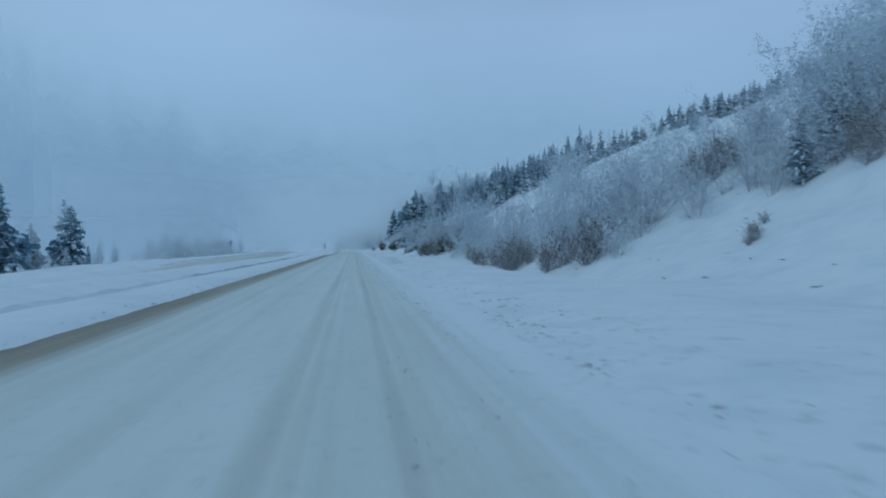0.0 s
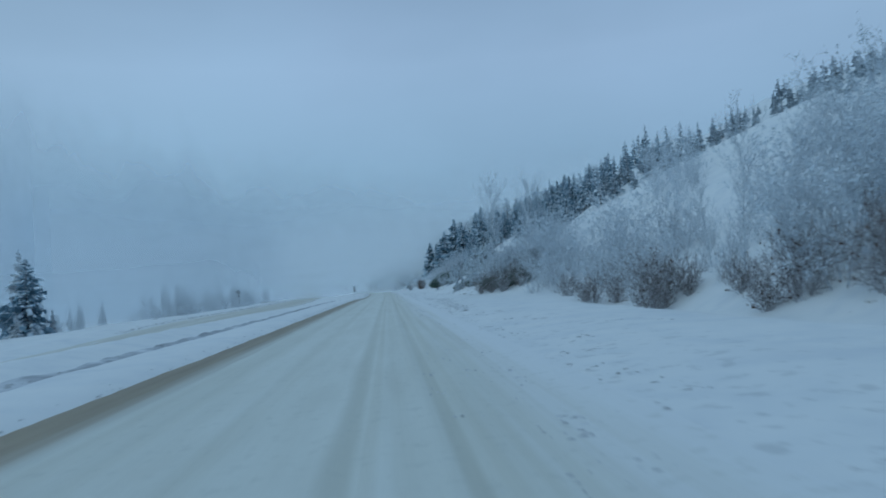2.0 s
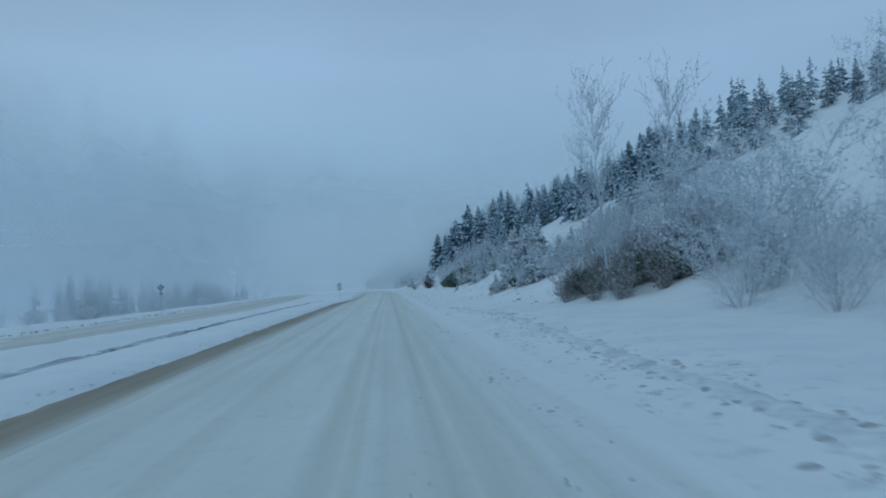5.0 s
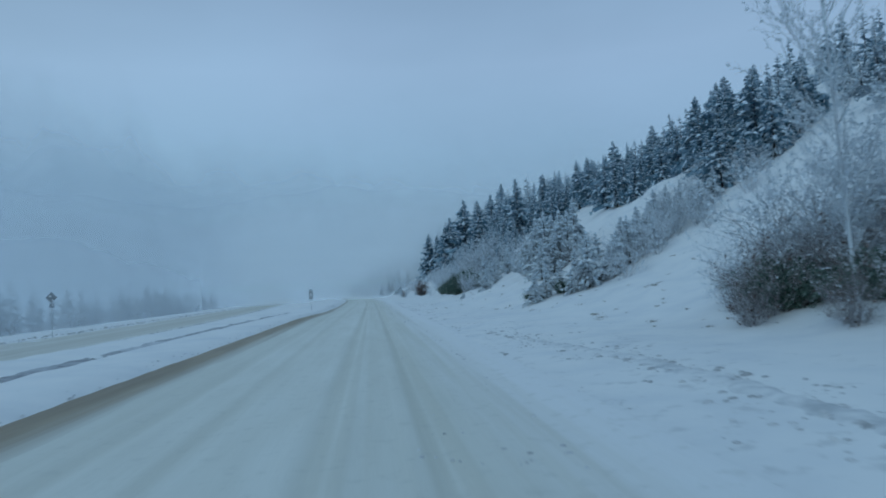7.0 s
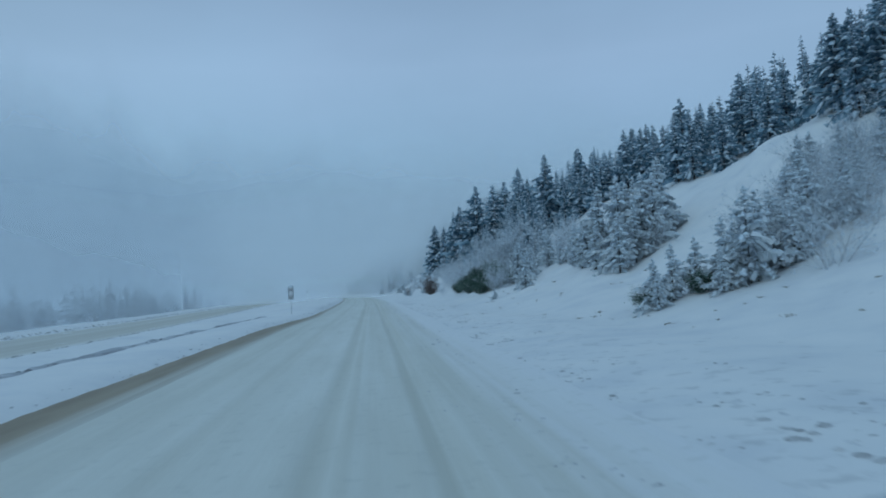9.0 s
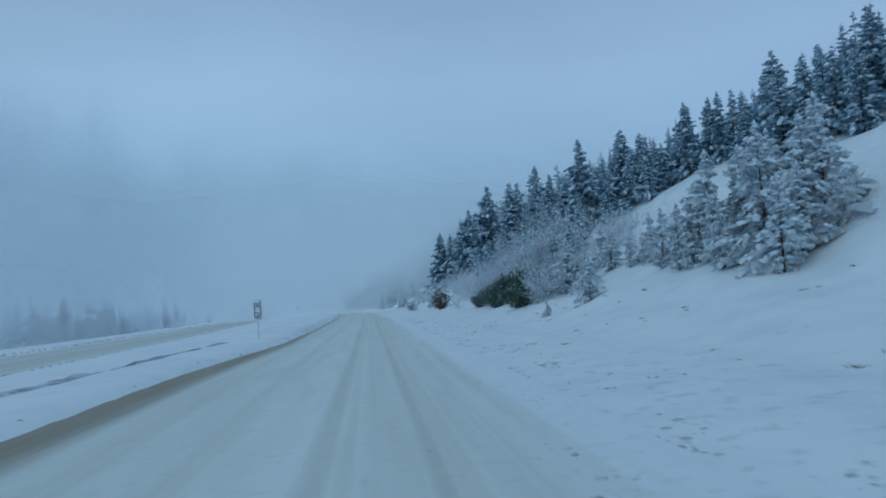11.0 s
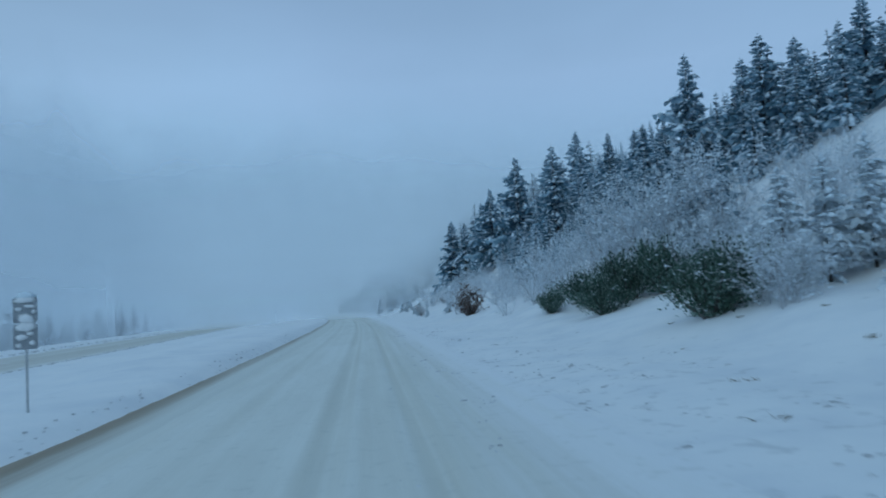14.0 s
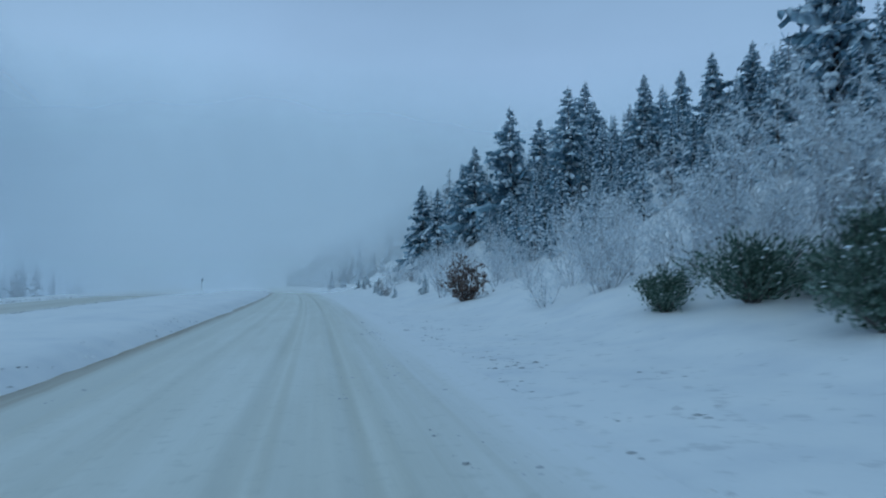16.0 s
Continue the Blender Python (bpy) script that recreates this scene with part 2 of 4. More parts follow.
def mist_material(name, most, low, high, foot=1.0, base=2.0, roof=26.0):
    """Low cloud: scatters daylight, thins out between the heights low and high, and towards the ground to the share foot."""
    m = bpy.data.materials.new(name)
    m.use_nodes = True
    t = m.node_tree
    t.nodes.clear()
    link = t.links.new
    where = t.nodes.new("ShaderNodeTexCoord")
    cut = t.nodes.new("ShaderNodeSeparateXYZ")
    link(where.outputs["Object"], cut.inputs[0])
    soft = t.nodes.new("ShaderNodeTexNoise")
    soft.inputs["Scale"].default_value, soft.inputs["Detail"].default_value = 0.02, 3
    link(where.outputs["Object"], soft.inputs["Vector"])
    lift = t.nodes.new("ShaderNodeMath")
    lift.operation = "MULTIPLY_ADD"
    link(soft.outputs["Fac"], lift.inputs[0])
    lift.inputs[1].default_value = (high - low) * 0.6
    link(cut.outputs[2], lift.inputs[2])
    thin = t.nodes.new("ShaderNodeMapRange")
    thin.interpolation_type = "SMOOTHERSTEP"
    for key, value in (("From Min", high + (high - low) * 0.3), ("From Max", low + (high - low) * 0.3), ("To Max", most)):
        thin.inputs[key].default_value = value
    link(lift.outputs[0], thin.inputs["Value"])
    droplets = t.nodes.new("ShaderNodeBsdfDiffuse")
    droplets.inputs["Color"].default_value = (0.875, 0.925, 0.965, 1)
    gone = t.nodes.new("ShaderNodeBsdfTransparent")
    mix = t.nodes.new("ShaderNodeMixShader")
    clear = t.nodes.new("ShaderNodeMapRange")
    clear.interpolation_type = "SMOOTHSTEP"
    for key, value in (("From Min", base), ("From Max", roof), ("To Min", foot)):
        clear.inputs[key].default_value = value
    link(cut.outputs[2], clear.inputs["Value"])
    both = t.nodes.new("ShaderNodeMath")
    both.operation = "MULTIPLY"
    link(thin.outputs[0], both.inputs[0])
    link(clear.outputs[0], both.inputs[1])
    link(both.outputs[0], mix.inputs[0])
    link(gone.outputs[0], mix.inputs[1])
    link(droplets.outputs[0], mix.inputs[2])
    done = t.nodes.new("ShaderNodeOutputMaterial")
    link(mix.outputs[0], done.inputs[0])
    return m


ROAD = road_material("packed_road_snow", [(0.715, 0.72, 0.665), (0.78, 0.788, 0.733), (0.825, 0.835, 0.79)], [(-0.95, 0.20, 0.6), (-0.55, 0.12, 0.5), (0.80, 0.16, 0.75), (1.15, 0.18, 0.6), (-0.1, 0.14, 0.4), (0.25, 0.5, 0.35), (-3.1, 0.3, 0.4), (-4.7, 0.3, 0.45), (2.0, 0.7, 0.45), (-3.9, 2.0, 0.2), (-5.4, 0.9, 0.45), (2.75, 0.45, 0.7)], (0.59, 0.582, 0.505), 3.1)
OTHER_ROAD = road_material("tan_road_snow", [(0.65, 0.64, 0.59), (0.73, 0.72, 0.67), (0.80, 0.80, 0.765)], [(-3.0, 1.4, 0.6), (1.2, 1.8, 0.8), (3.5, 1.2, 0.6)], (0.55, 0.52, 0.45), 6.5)
BERM = road_material("brown_slush", [(0.145, 0.107, 0.072), (0.245, 0.187, 0.125), (0.375, 0.298, 0.212)], [(-0.55, 0.5, 0.6)], (0.42, 0.35, 0.262), 99.0)
# towards the road the slush thins into packed snow, earlier along the last stretch
tree = BERM.node_tree
fade = next(n for n in tree.nodes if n.type == "MAP_RANGE" and n.inputs["From Max"].default_value == 99.0)
fade.inputs["From Min"].default_value, fade.inputs["From Max"].default_value = -0.95, 0.2
ragged = fade.inputs["Value"].links[0].from_node
ragged.inputs[1].default_value = -1.0
next(n for n in tree.nodes if n.type == "MIX" and n.inputs["Factor"].is_linked and n.inputs["Factor"].links[0].from_node == fade).inputs["B"].default_value = (0.715, 0.718, 0.66, 1)
spread = tree.nodes.new("ShaderNodeSeparateXYZ")
tree.links.new(next(n for n in tree.nodes if n.type == "UVMAP").outputs[0], spread.inputs[0])
last = tree.nodes.new("ShaderNodeMapRange")
last.inputs["From Min"].default_value, last.inputs["From Max"].default_value, last.inputs["To Max"].default_value = 190.0, 228.0, 0.78
tree.links.new(spread.outputs[1], last.inputs["Value"])
sooner = tree.nodes.new("ShaderNodeMath")
tree.links.new(ragged.outputs[0], sooner.inputs[0])
tree.links.new(last.outputs[0], sooner.inputs[1])
tree.links.new(sooner.outputs[0], fade.inputs["Value"])
# grey holds both the bank's dirt and the shade on its face
BANK = material("grey_bank_snow", [(0.27, 0.28, 0.31), (0.47, 0.49, 0.53), (0.80, 0.82, 0.85)], 1.1, 0.8, 0.8, 5.0)
# ditch snow with the hollow's shade put into its grey
TROUGH = material("shade_toned_ditch_snow", [(0.56, 0.58, 0.62), (0.66, 0.68, 0.72), (0.77, 0.79, 0.82)], 0.8, 0.8, 0.6, 4.0)
ROUGH = material("ploughed_snow", [(0.52, 0.545, 0.575), (0.74, 0.755, 0.775), (0.87, 0.875, 0.885)], 3.2, 0.8, 1.0, 6.0)


smudged(ROAD, 40.0, 0.24, (0.48, 0.50, 0.46), 2.6)


# ---- mesh helpers ----
def mesh(name, verts, faces, mat, smooth=False):
    me = bpy.data.meshes.new(name)
    me.from_pydata([tuple(v) for v in verts], [], faces)
    me.materials.append(mat)
    if smooth:
        me.shade_smooth()
    me.update()
    return me


def part(name, data, parent=None, label="", kind=""):
    ob = new(name, data)
    ob.parent = parent
    tagged(ob, kind=kind)
    if label:
        tagged(ob, label)
    return ob


def smooth_step(a, b, x):
    k = np.clip((x - a) / (b - a), 0, 1)
    return k * k * (3 - 2 * k)


def waves(x, y, scale, seed):
    """Soft unevenness from a few crossing waves, about -1 to 1."""
    r = np.random.RandomState(seed)
    total = 0
    for _ in range(7):
        a, k, p = r.uniform(0, 6.28), r.uniform(0.6, 1.7) / scale * 6.28, r.uniform(0, 6.28)
        total = total + np.sin(k * (x * np.cos(a) + y * np.sin(a)) + p)
    return total / 4.0


# ---- plan: the road runs north along +y and bends gently left ----
def road_x(y):
    return -2.0e-4 * np.maximum(y - 250.0, 0) ** 2


def left_edge(y):
    return road_x(y) - 6.5 + 1.22 * smooth_step(186, 214, y) - 0.35 * smooth_step(236, 280, y)


def other_x(y):
    line = lambda v: np.interp(v, [0, 150, 200, 260, 300, 380, 450, 700], [-25, -25, -26.5, -30, -33, -38.5, -44, -70])
    return (line(y - 24) + line(y - 8) + line(y + 8) + line(y + 24)) / 4


def other_z(y):
    return -1.3 + 1.1 * smooth_step(80, 150, y)


def ditch_x(y):
    return np.interp(y, [0, 110, 160, 176, 198, 210, 218, 226], [-12.8, -12.9, -13.4, -13.3, -13.0, -12.6, -12.2, -11.7])


def berm_width(y):
    return 1.0 - 0.27 * smooth_step(182, 214, y)


def toe(y):
    return np.interp(y, [-80, 40, 110, 135, 160, 190, 225, 275, 320, 900], [19, 19.5, 19.5, 13, 12.2, 10.2, 9.4, 8.6, 8.2, 8.2]) + road_x(y)


def bank(u):
    return np.interp(u, [0, 3, 6, 9, 15, 25, 38, 73, 133, 260, 900], [0, 0.75, 1.6, 2.6, 5.6, 12.4, 19, 34, 52, 62, 62])


def ground_z(x, y):
    x, y = np.asarray(x, float), np.asarray(y, float)
    u = x - toe(y)
    # right verge and hill
    right = 0.25 * smooth_step(3.5, 9, x - road_x(y)) + 0.05 * waves(x, y, 5, 3)
    right = right - 1.3 * np.exp(-((x - 19.8) / 3.6) ** 2) * smooth_step(36, 64, y) * (1 - smooth_step(88, 112, y))
    gully = 1 + 0.10 * waves(x, y, 38, 5)
    hill = (bank(u - 0.8) * 0.34 + bank(u) * 0.33 + bank(u + 0.8) * 0.33) * gully + 0.25 * smooth_step(0, 6, u) * waves(x, y, 7, 8)
    # left verge, ditch, far carriageway and valley
    e = left_edge(y)
    d = e - x
    crest = 0.38 + 0.42 * smooth_step(160, 205, y)
    o = other_x(y)
    oz = other_z(y)
    far = o - x
    lip = 1.12 * berm_width(y)
    gap = np.maximum(e - lip - 0.1 - (o + 6.0), 6.0)
    k = np.clip((d - lip - 0.1) / gap, 0, 1)
    verge = np.interp(k, [0, 0.05, 0.28, 0.50, 0.60], [0.3, 0.75, 0.9, 0.45, 0.0]) * crest
    verge = verge + np.interp(k, [0.5, 0.60, 0.66, 0.78, 0.86, 1.0], [0.0, -0.08, -0.02, 0.36, 0.34, 0.05]) * (1 - smooth_step(205, 235, y))
    verge = verge + oz * smooth_step(0.45, 1.0, k)
    # ditch and ridge between the carriageways along the first stretch
    deep = e - ditch_x(y)
    ridge = 0.44 - 0.30 * smooth_step(115, 165, y)
    trough = 0.17 + 0.20 * smooth_step(lip, lip + 1.0, d) - 0.37 * smooth_step(deep - 2.4, deep - 0.2, d)
    trough = trough + ridge * smooth_step(deep + 0.2, deep + 3.2, d) + (oz - ridge) * smooth_step(deep + 3.8, gap + lip + 0.1, d)
    late = smooth_step(217, 234, y)
    median = np.where(d < lip, -0.08, trough + (verge - trough) * late) + 0.05 * smooth_step(2, 4, d) * waves(x, y, 4, 11)
    beyond = oz + 0.45 * np.exp(-((far - 9.0) / 2.0) ** 2) - 2.4 * smooth_step(10, 60, far) - 9 * smooth_step(60, 320, far) + 0.35 * smooth_step(12, 30, far) * waves(x, y, 22, 13)
    left = np.where(far > -6.0, np.where(far < 6.0, oz - 0.05, beyond), median)
    z = np.where(x - road_x(y) > 3.4, right + hill, np.where(d > 0.0, left, -0.06))
    return z


def spaced(*runs):
    """Coordinates from runs of (start, end, step)."""
    values = []
    for a, b, s in runs:
        values += list(np.arange(a, b, s))
    return np.array(values + [runs[-1][1]])


# ---- ground ----
def ground_sheet():
    xs = spaced((-3000, -600, 300), (-600, -160, 40), (-160, -60, 5), (-60, -36, 1.5), (-36, 40, 0.6), (40, 110, 2.5), (110, 400, 29), (400, 3000, 260))
    ys = spaced((-400, -60, 34), (-60, -8, 4), (-8, 300, 1.2), (300, 520, 4), (520, 1000, 16), (1000, 4000, 300))
    gx, gy = np.meshgrid(xs, ys)
    gz = ground_z(gx, gy)
    nx, ny = len(xs), len(ys)
    verts = np.stack([gx, gy, gz], -1).reshape(-1, 3)
    a = (np.arange(ny - 1)[:, None] * nx + np.arange(nx - 1)[None]).reshape(-1)
    faces = np.stack([a, a + 1, a + nx + 1, a + nx], 1).tolist()
    me = mesh("ground", verts.tolist(), faces, SNOW, True)
    tagged(new("ground", me), "snow-covered ground with hillside, median and verges", "ground", kind="structure")


def strip(name, mat, ys, across, middle, height, label, category):
    """A band along the road: across gives distances, middle(y) its line, height(u, y) its surface; UV in metres."""
    us = np.asarray(across)
    gu, gy = np.meshgrid(us, ys)
    gx = middle(gy) + gu * (berm_width(gy) if name == "slush_berm" else 1)
    gz = height(gu, gy)
    nx, ny = len(us), len(ys)
    verts = np.stack([gx, gy, gz], -1).reshape(-1, 3)
    a = (np.arange(ny - 1)[:, None] * nx + np.arange(nx - 1)[None]).reshape(-1)
    quads = np.stack([a, a + 1, a + nx + 1, a + nx], 1)
    me = mesh(name, verts.tolist(), quads.tolist(), mat, True)
    layer = me.uv_layers.new(name="UVMap")
    flat = np.stack([gu, gy], -1).reshape(-1, 2)[quads.reshape(-1)]
    layer.data.foreach_set("uv", flat.astype(np.float32).ravel())
    return tagged(new(name, me), label, category, kind="structure")


def road_height(u, y):
    z = 0.006 * waves(u, y, 9, 21) + 0.006 * waves(u, y * 0.15, 0.8, 22)
    for middle, deep in ((-0.88, 0.035), (0.88, 0.04), (-3.1, 0.02), (-4.7, 0.025), (2.1, 0.015)):
        wander = 0.08 * np.sin(y / 23.0 + middle)
        z = z - deep * np.exp(-((u - middle - wander) / 0.2) ** 2) + 0.5 * deep * np.exp(-((np.abs(u - middle - wander) - 0.42) / 0.13) ** 2)
    return z + 0.10 * smooth_step(2.6, 4.2, u) - 0.08 * smooth_step(-6.8, -8.0, u)


def berm_height(u, y):
    shape = np.interp(u, [-1.3, -1.14, -0.95, -0.6, -0.2, 0.3, 0.8], [-0.05, 0.13, 0.135, 0.085, 0.045, 0.022, -0.04])
    return shape * (1 + 0.12 * waves(u * 2, y, 3.0, 31)) + 0.012 * waves(u, y, 0.6, 32) * smooth_step(0.6, -0.8, u)


ground_sheet()
road_rows = spaced((-60, -6, 3), (-6, 260, 0.6), (260, 420, 2), (420, 800, 8))
strip("road", ROAD, road_rows, np.arange(-7.2, 4.3, 0.12), road_x, road_height, "road packed with rutted snow and tan slush in the wheel tracks", "road")
strip("slush_berm", BERM, road_rows, np.arange(-1.3, 0.82, 0.09), left_edge, berm_height, "brown dirty slush ridge along the road's edge", "snow berm")
strip("median_bank", BANK, spaced((62, 219, 0.4)), np.arange(-1.0, 1.01, 0.1), ditch_x, lambda u, y: ground_z(ditch_x(y) + u, y) + 0.09 - 0.22 * smooth_step(0.4, 0.85, np.abs(u) - 0.12 * waves(u * 0.1, y, 5.0, 59)) + 0.05 * waves(u, y, 2.6, 52) + 0.02 * waves(u, y, 0.7, 55) - 0.10 * smooth_step(0.1, 0.9, waves(u * 0.1, y, 9.0, 56)), "ploughed snow bank along the median ditch, greyed for dirt and shade", "snow bank")
# the broad ditch's soft shade, laid on as a greyer strip
strip("median_trough", TROUGH, spaced((-30, 64, 0.8)), np.arange(-1.5, 1.51, 0.15), ditch_x, lambda u, y: ground_z(ditch_x(y) + u, y) + 0.05 - 0.13 * smooth_step(0.3, 1.5, np.abs(u) + 0.35 * waves(u * 0.2, y, 11, 57)) + 0.02 * waves(u, y, 1.5, 58), "snow in the median ditch, toned grey for its shade", "snow drift")
ridge_x = lambda y: 6.7 + 0.03 * (y - 117) - 1.5 * smooth_step(132, 145, y)
strip("ploughed_ridge", ROUGH, spaced((92, 152, 0.25)), np.arange(-0.9, 0.91, 0.15), ridge_x, lambda u, y: ground_z(ridge_x(y) + u, y) + 0.12 * np.exp(-(u / 0.4) ** 2) * (1 - 0.6 * smooth_step(135, 146, y)) - 0.06 + 0.025 * waves(u, y, 0.8, 53) + 0.02 * waves(u, y, 0.35, 54), "rough ridge of ploughed grey snow on the shoulder", "snow ridge")
strip("far_road", OTHER_ROAD, spaced((-60, 420, 2), (420, 690, 6)), np.arange(-6.0, 6.1, 0.5), other_x, lambda u, y: other_z(y) + 0.03 * waves(u * 2, y, 7, 41) - 0.02, "far carriageway covered with tan packed snow", "road")


# ---- low cloud in the valley and beyond the bend ----
def mist_bank(name, mat, corners, low, high, label):
    """A curtain of low cloud, rounded through its corners."""
    pts = np.array(corners, float)
    k = np.linspace(0, len(pts) - 1, 60)
    line = np.stack([np.interp(k, np.arange(len(pts)), pts[:, j]) for j in (0, 1)], 1)
    for _ in range(8):
        line[1:-1] = (line[:-2] + line[2:] + 2 * line[1:-1]) / 4
    verts = [(x, y, z) for x, y in line for z in (low, high)]
    faces = [(2 * j, 2 * j + 2, 2 * j + 3, 2 * j + 1) for j in range(len(line) - 1)]
    ob = tagged(new(name, mesh(name, verts, faces, mat, True)), label, "low cloud", kind="structure")
    ob.visible_shadow = False


mist_bank("backdrop", mist_material("deep_mist", 1.0, 10.0, 120.0), [(-150, -300), (-150, 100), (-150, 380), (-110, 540), (-20, 620), (120, 640), (420, 640)], -30, 210, "blue-grey low cloud closing off the valley and the hill")
mist_bank("backdrop_haze", mist_material("valley_mist", 0.42, 2.0, 22.0), [(-130, 120), (-68, 166), (-50, 192), (-44, 225), (-48, 300), (-60, 380), (-90, 420)], -25, 32, "thin mist lying in the valley beyond the far carriageway")
mist_bank("backdrop_wisp", mist_material("wisp_mist", 0.8, 16.0, 52.0, 0.38, 1.0, 18.0), [(-120, 300), (-50, 366), (0, 376), (60, 378), (200, 380)], -20, 130, "thin wisp of mist in front of the far wood")
mist_bank("backdrop_veil", mist_material("thin_mist", 0.5, 14.0, 90.0), [(-140, 330), (-60, 410), (0, 425), (150, 430), (300, 430)], -20, 160, "thin blue-grey mist drifting across the hill")


# ---- lumps of snow, as loose stuff ----
def lumps(name, mat, places, label, category, seed, flat=0.5):
    """One mesh of many uneven lumps; places: rows of x, y, size."""
    r = np.random.RandomState(seed)
    verts, faces = [], []
    for x, y, s in places:
        z = float(ground_z(x, y)) if x - float(road_x(y)) > 3.4 or x < float(left_edge(y)) else 0.0
        n = 5 if s < 0.08 else 7
        base = len(verts)
        turn, long = r.uniform(0, 6.28), r.uniform(0.7, 1.6)
        for ring, (rad, up) in enumerate(((1.0, -0.25), (0.85, 0.35), (0.4, 0.85))):
            for k in range(n):
                a = turn + 6.283 * k / n
                q = s * rad * r.uniform(0.7, 1.25)
                verts.append((x + q * math.cos(a) * long, y + q * math.sin(a), z + s * flat * up * r.uniform(0.7, 1.2)))
        verts.append((x, y, z + s * flat * r.uniform(0.85, 1.1)))
        for ring in range(2):
            for k in range(n):
                a, b = base + ring * n + k, base + ring * n + (k + 1) % n
                faces.append((a, b, b + n, a + n))
        for k in range(n):
            faces.append((base + 2 * n + k, base + 2 * n + (k + 1) % n, base + 3 * n))
    return tagged(new(name, mesh(name, verts, faces, mat, True)), label, category, kind="stuff")


rnd = np.random.RandomState(4)
shoulder = []
for _ in range(620):
    cx, cy = 2.6 + abs(rnd.normal(0, 2.6)), rnd.uniform(2, 262)
    for _ in range(rnd.randint(3, 12)):
        shoulder.append((cx + rnd.normal(0, 0.22), cy + rnd.normal(0, 0.35), 0.02 + 0.065 * rnd.rand() ** 2))
for _ in range(420):
    cx, cy = rnd.uniform(0.2, 4.2), rnd.uniform(2, 262)
    for _ in range(rnd.randint(2, 7)):
        shoulder.append((cx + rnd.normal(0, 0.12), cy + rnd.normal(0, 0.25), 0.012 + 0.03 * rnd.rand() ** 2))
lumps("snow_clods", CLOD, shoulder, "grey frozen snow clods strewn over the road shoulder", "snow clods", 5, 0.45)
row = [(ridge_x(y) + rnd.normal(0, 0.4), y + rnd.uniform(-0.4, 0.4), 0.03 + 0.085 * rnd.rand() ** 2) for y in np.concatenate([np.arange(94, 137, 0.06), np.arange(137, 149, 0.14)])]
lumps("ploughed_clods", CLOD, row, "row of ploughed grey snow lumps beside the shoulder", "snow clods", 6, 0.5)


row = [(float(other_x(y)) + 6.1 + rnd.normal(0, 0.3), y, 0.06 + 0.09 * rnd.rand() ** 2) for y in np.arange(150, 420, 0.25)]
lumps("far_windrow", GREY_SNOW, row, "low dirty snow windrow beside the far carriageway", "snow windrow", 8, 0.6)
row = [(float(other_x(y)) - 6.3 + rnd.normal(0, 0.35), y, 0.07 + 0.12 * rnd.rand() ** 2) for y in np.arange(120, 420, 0.3)]
lumps("outer_windrow", GREY_SNOW, row, "dirty snow windrow along the outer edge of the far carriageway", "snow windrow", 9, 0.6)
row = []
for _ in range(170):
    cy = rnd.uniform(60, 218)
    for _ in range(rnd.randint(2, 8)):
        y = cy + rnd.normal(0, 0.5)
        row.append((float(ditch_x(y)) + rnd.normal(0.05, 0.16), y, 0.05 + 0.13 * rnd.rand() ** 2))
lumps("ditch_clods", DARK_CLOD, row, "broken dark grey snow lumps along the median ditch", "snow clods", 7, 0.7)
crumbs = [(float(left_edge(y)) - rnd.uniform(-0.3, 1.7), y, 0.03 + 0.04 * rnd.rand() ** 2) for y in np.arange(5, 262, 0.3)]
lumps("slush_crumbs", CLOD, crumbs, "broken slush crumbs on the road's edge", "snow clods", 10, 0.6)


# ---- plants ----
def tube(verts, faces, a, b, ra, rb, sides=3):
    """A tapered twig from a to b; rb 0 ends in a point."""
    d = b - a
    n = d.cross(Vector((0.3, 0.2, 1)))
    if n.length < 1e-6:
        n = Vector((1, 0, 0))
    n.normalize()
    m = d.normalized().cross(n)
    base = len(verts)
    ring = [n * math.cos(6.283 * k / sides) + m * math.sin(6.283 * k / sides) for k in range(sides)]
    verts += [a + v * ra for v in ring]
    if rb > 0:
        verts += [b + v * rb for v in ring]
        faces += [(base + k, base + (k + 1) % sides, base + sides + (k + 1) % sides, base + sides + k) for k in range(sides)]
    else:
        verts.append(b)
        faces += [(base + k, base + (k + 1) % sides, base + sides) for k in range(sides)]


def stem(verts, faces, points, radii, sides=7):
    """One tapered round stem through points, closed at its tip."""
    base = len(verts)
    for p, q in zip(points, radii):
        verts += [p + Vector((math.cos(6.283 * k / sides), math.sin(6.283 * k / sides), 0)) * q for k in range(sides)]
    for j in range(len(points) - 1):
        for k in range(sides):
            a, b = base + j * sides + k, base + j * sides + (k + 1) % sides
            faces.append((a, b, b + sides, a + sides))
    faces.append(tuple(base + (len(points) - 1) * sides + k for k in range(sides)))


def dome(verts, faces, c, along, across, up, r, n=6):
    """A lumpy pad of snow round c with half axes along and across, and its height up."""
    base = len(verts)
    turn = r.random() * 6.28
    for k in range(n):
        a = turn + 6.283 * k / n
        w = r.uniform(0.75, 1.2)
        verts.append(c + along * (math.cos(a) * w) + across * (math.sin(a) * w) - up * 0.25)
    for k in range(n):
        a = turn + 6.283 * (k + 0.5) / n
        w = r.uniform(0.5, 0.75)
        verts.append(c + along * (math.cos(a) * w) + across * (math.sin(a) * w) + up * r.uniform(0.5, 0.8))
    verts.append(c + up)
    verts.append(c - up * 0.45)
    for k in range(n):
        j = (k + 1) % n
        faces.append((base + k, base + j, base + n + k))
        faces.append((base + j, base + n + j, base + n + k))
        faces.append((base + n + k, base + n + j, base + 2 * n))
        faces.append((base + j, base + k, base + 2 * n + 1))


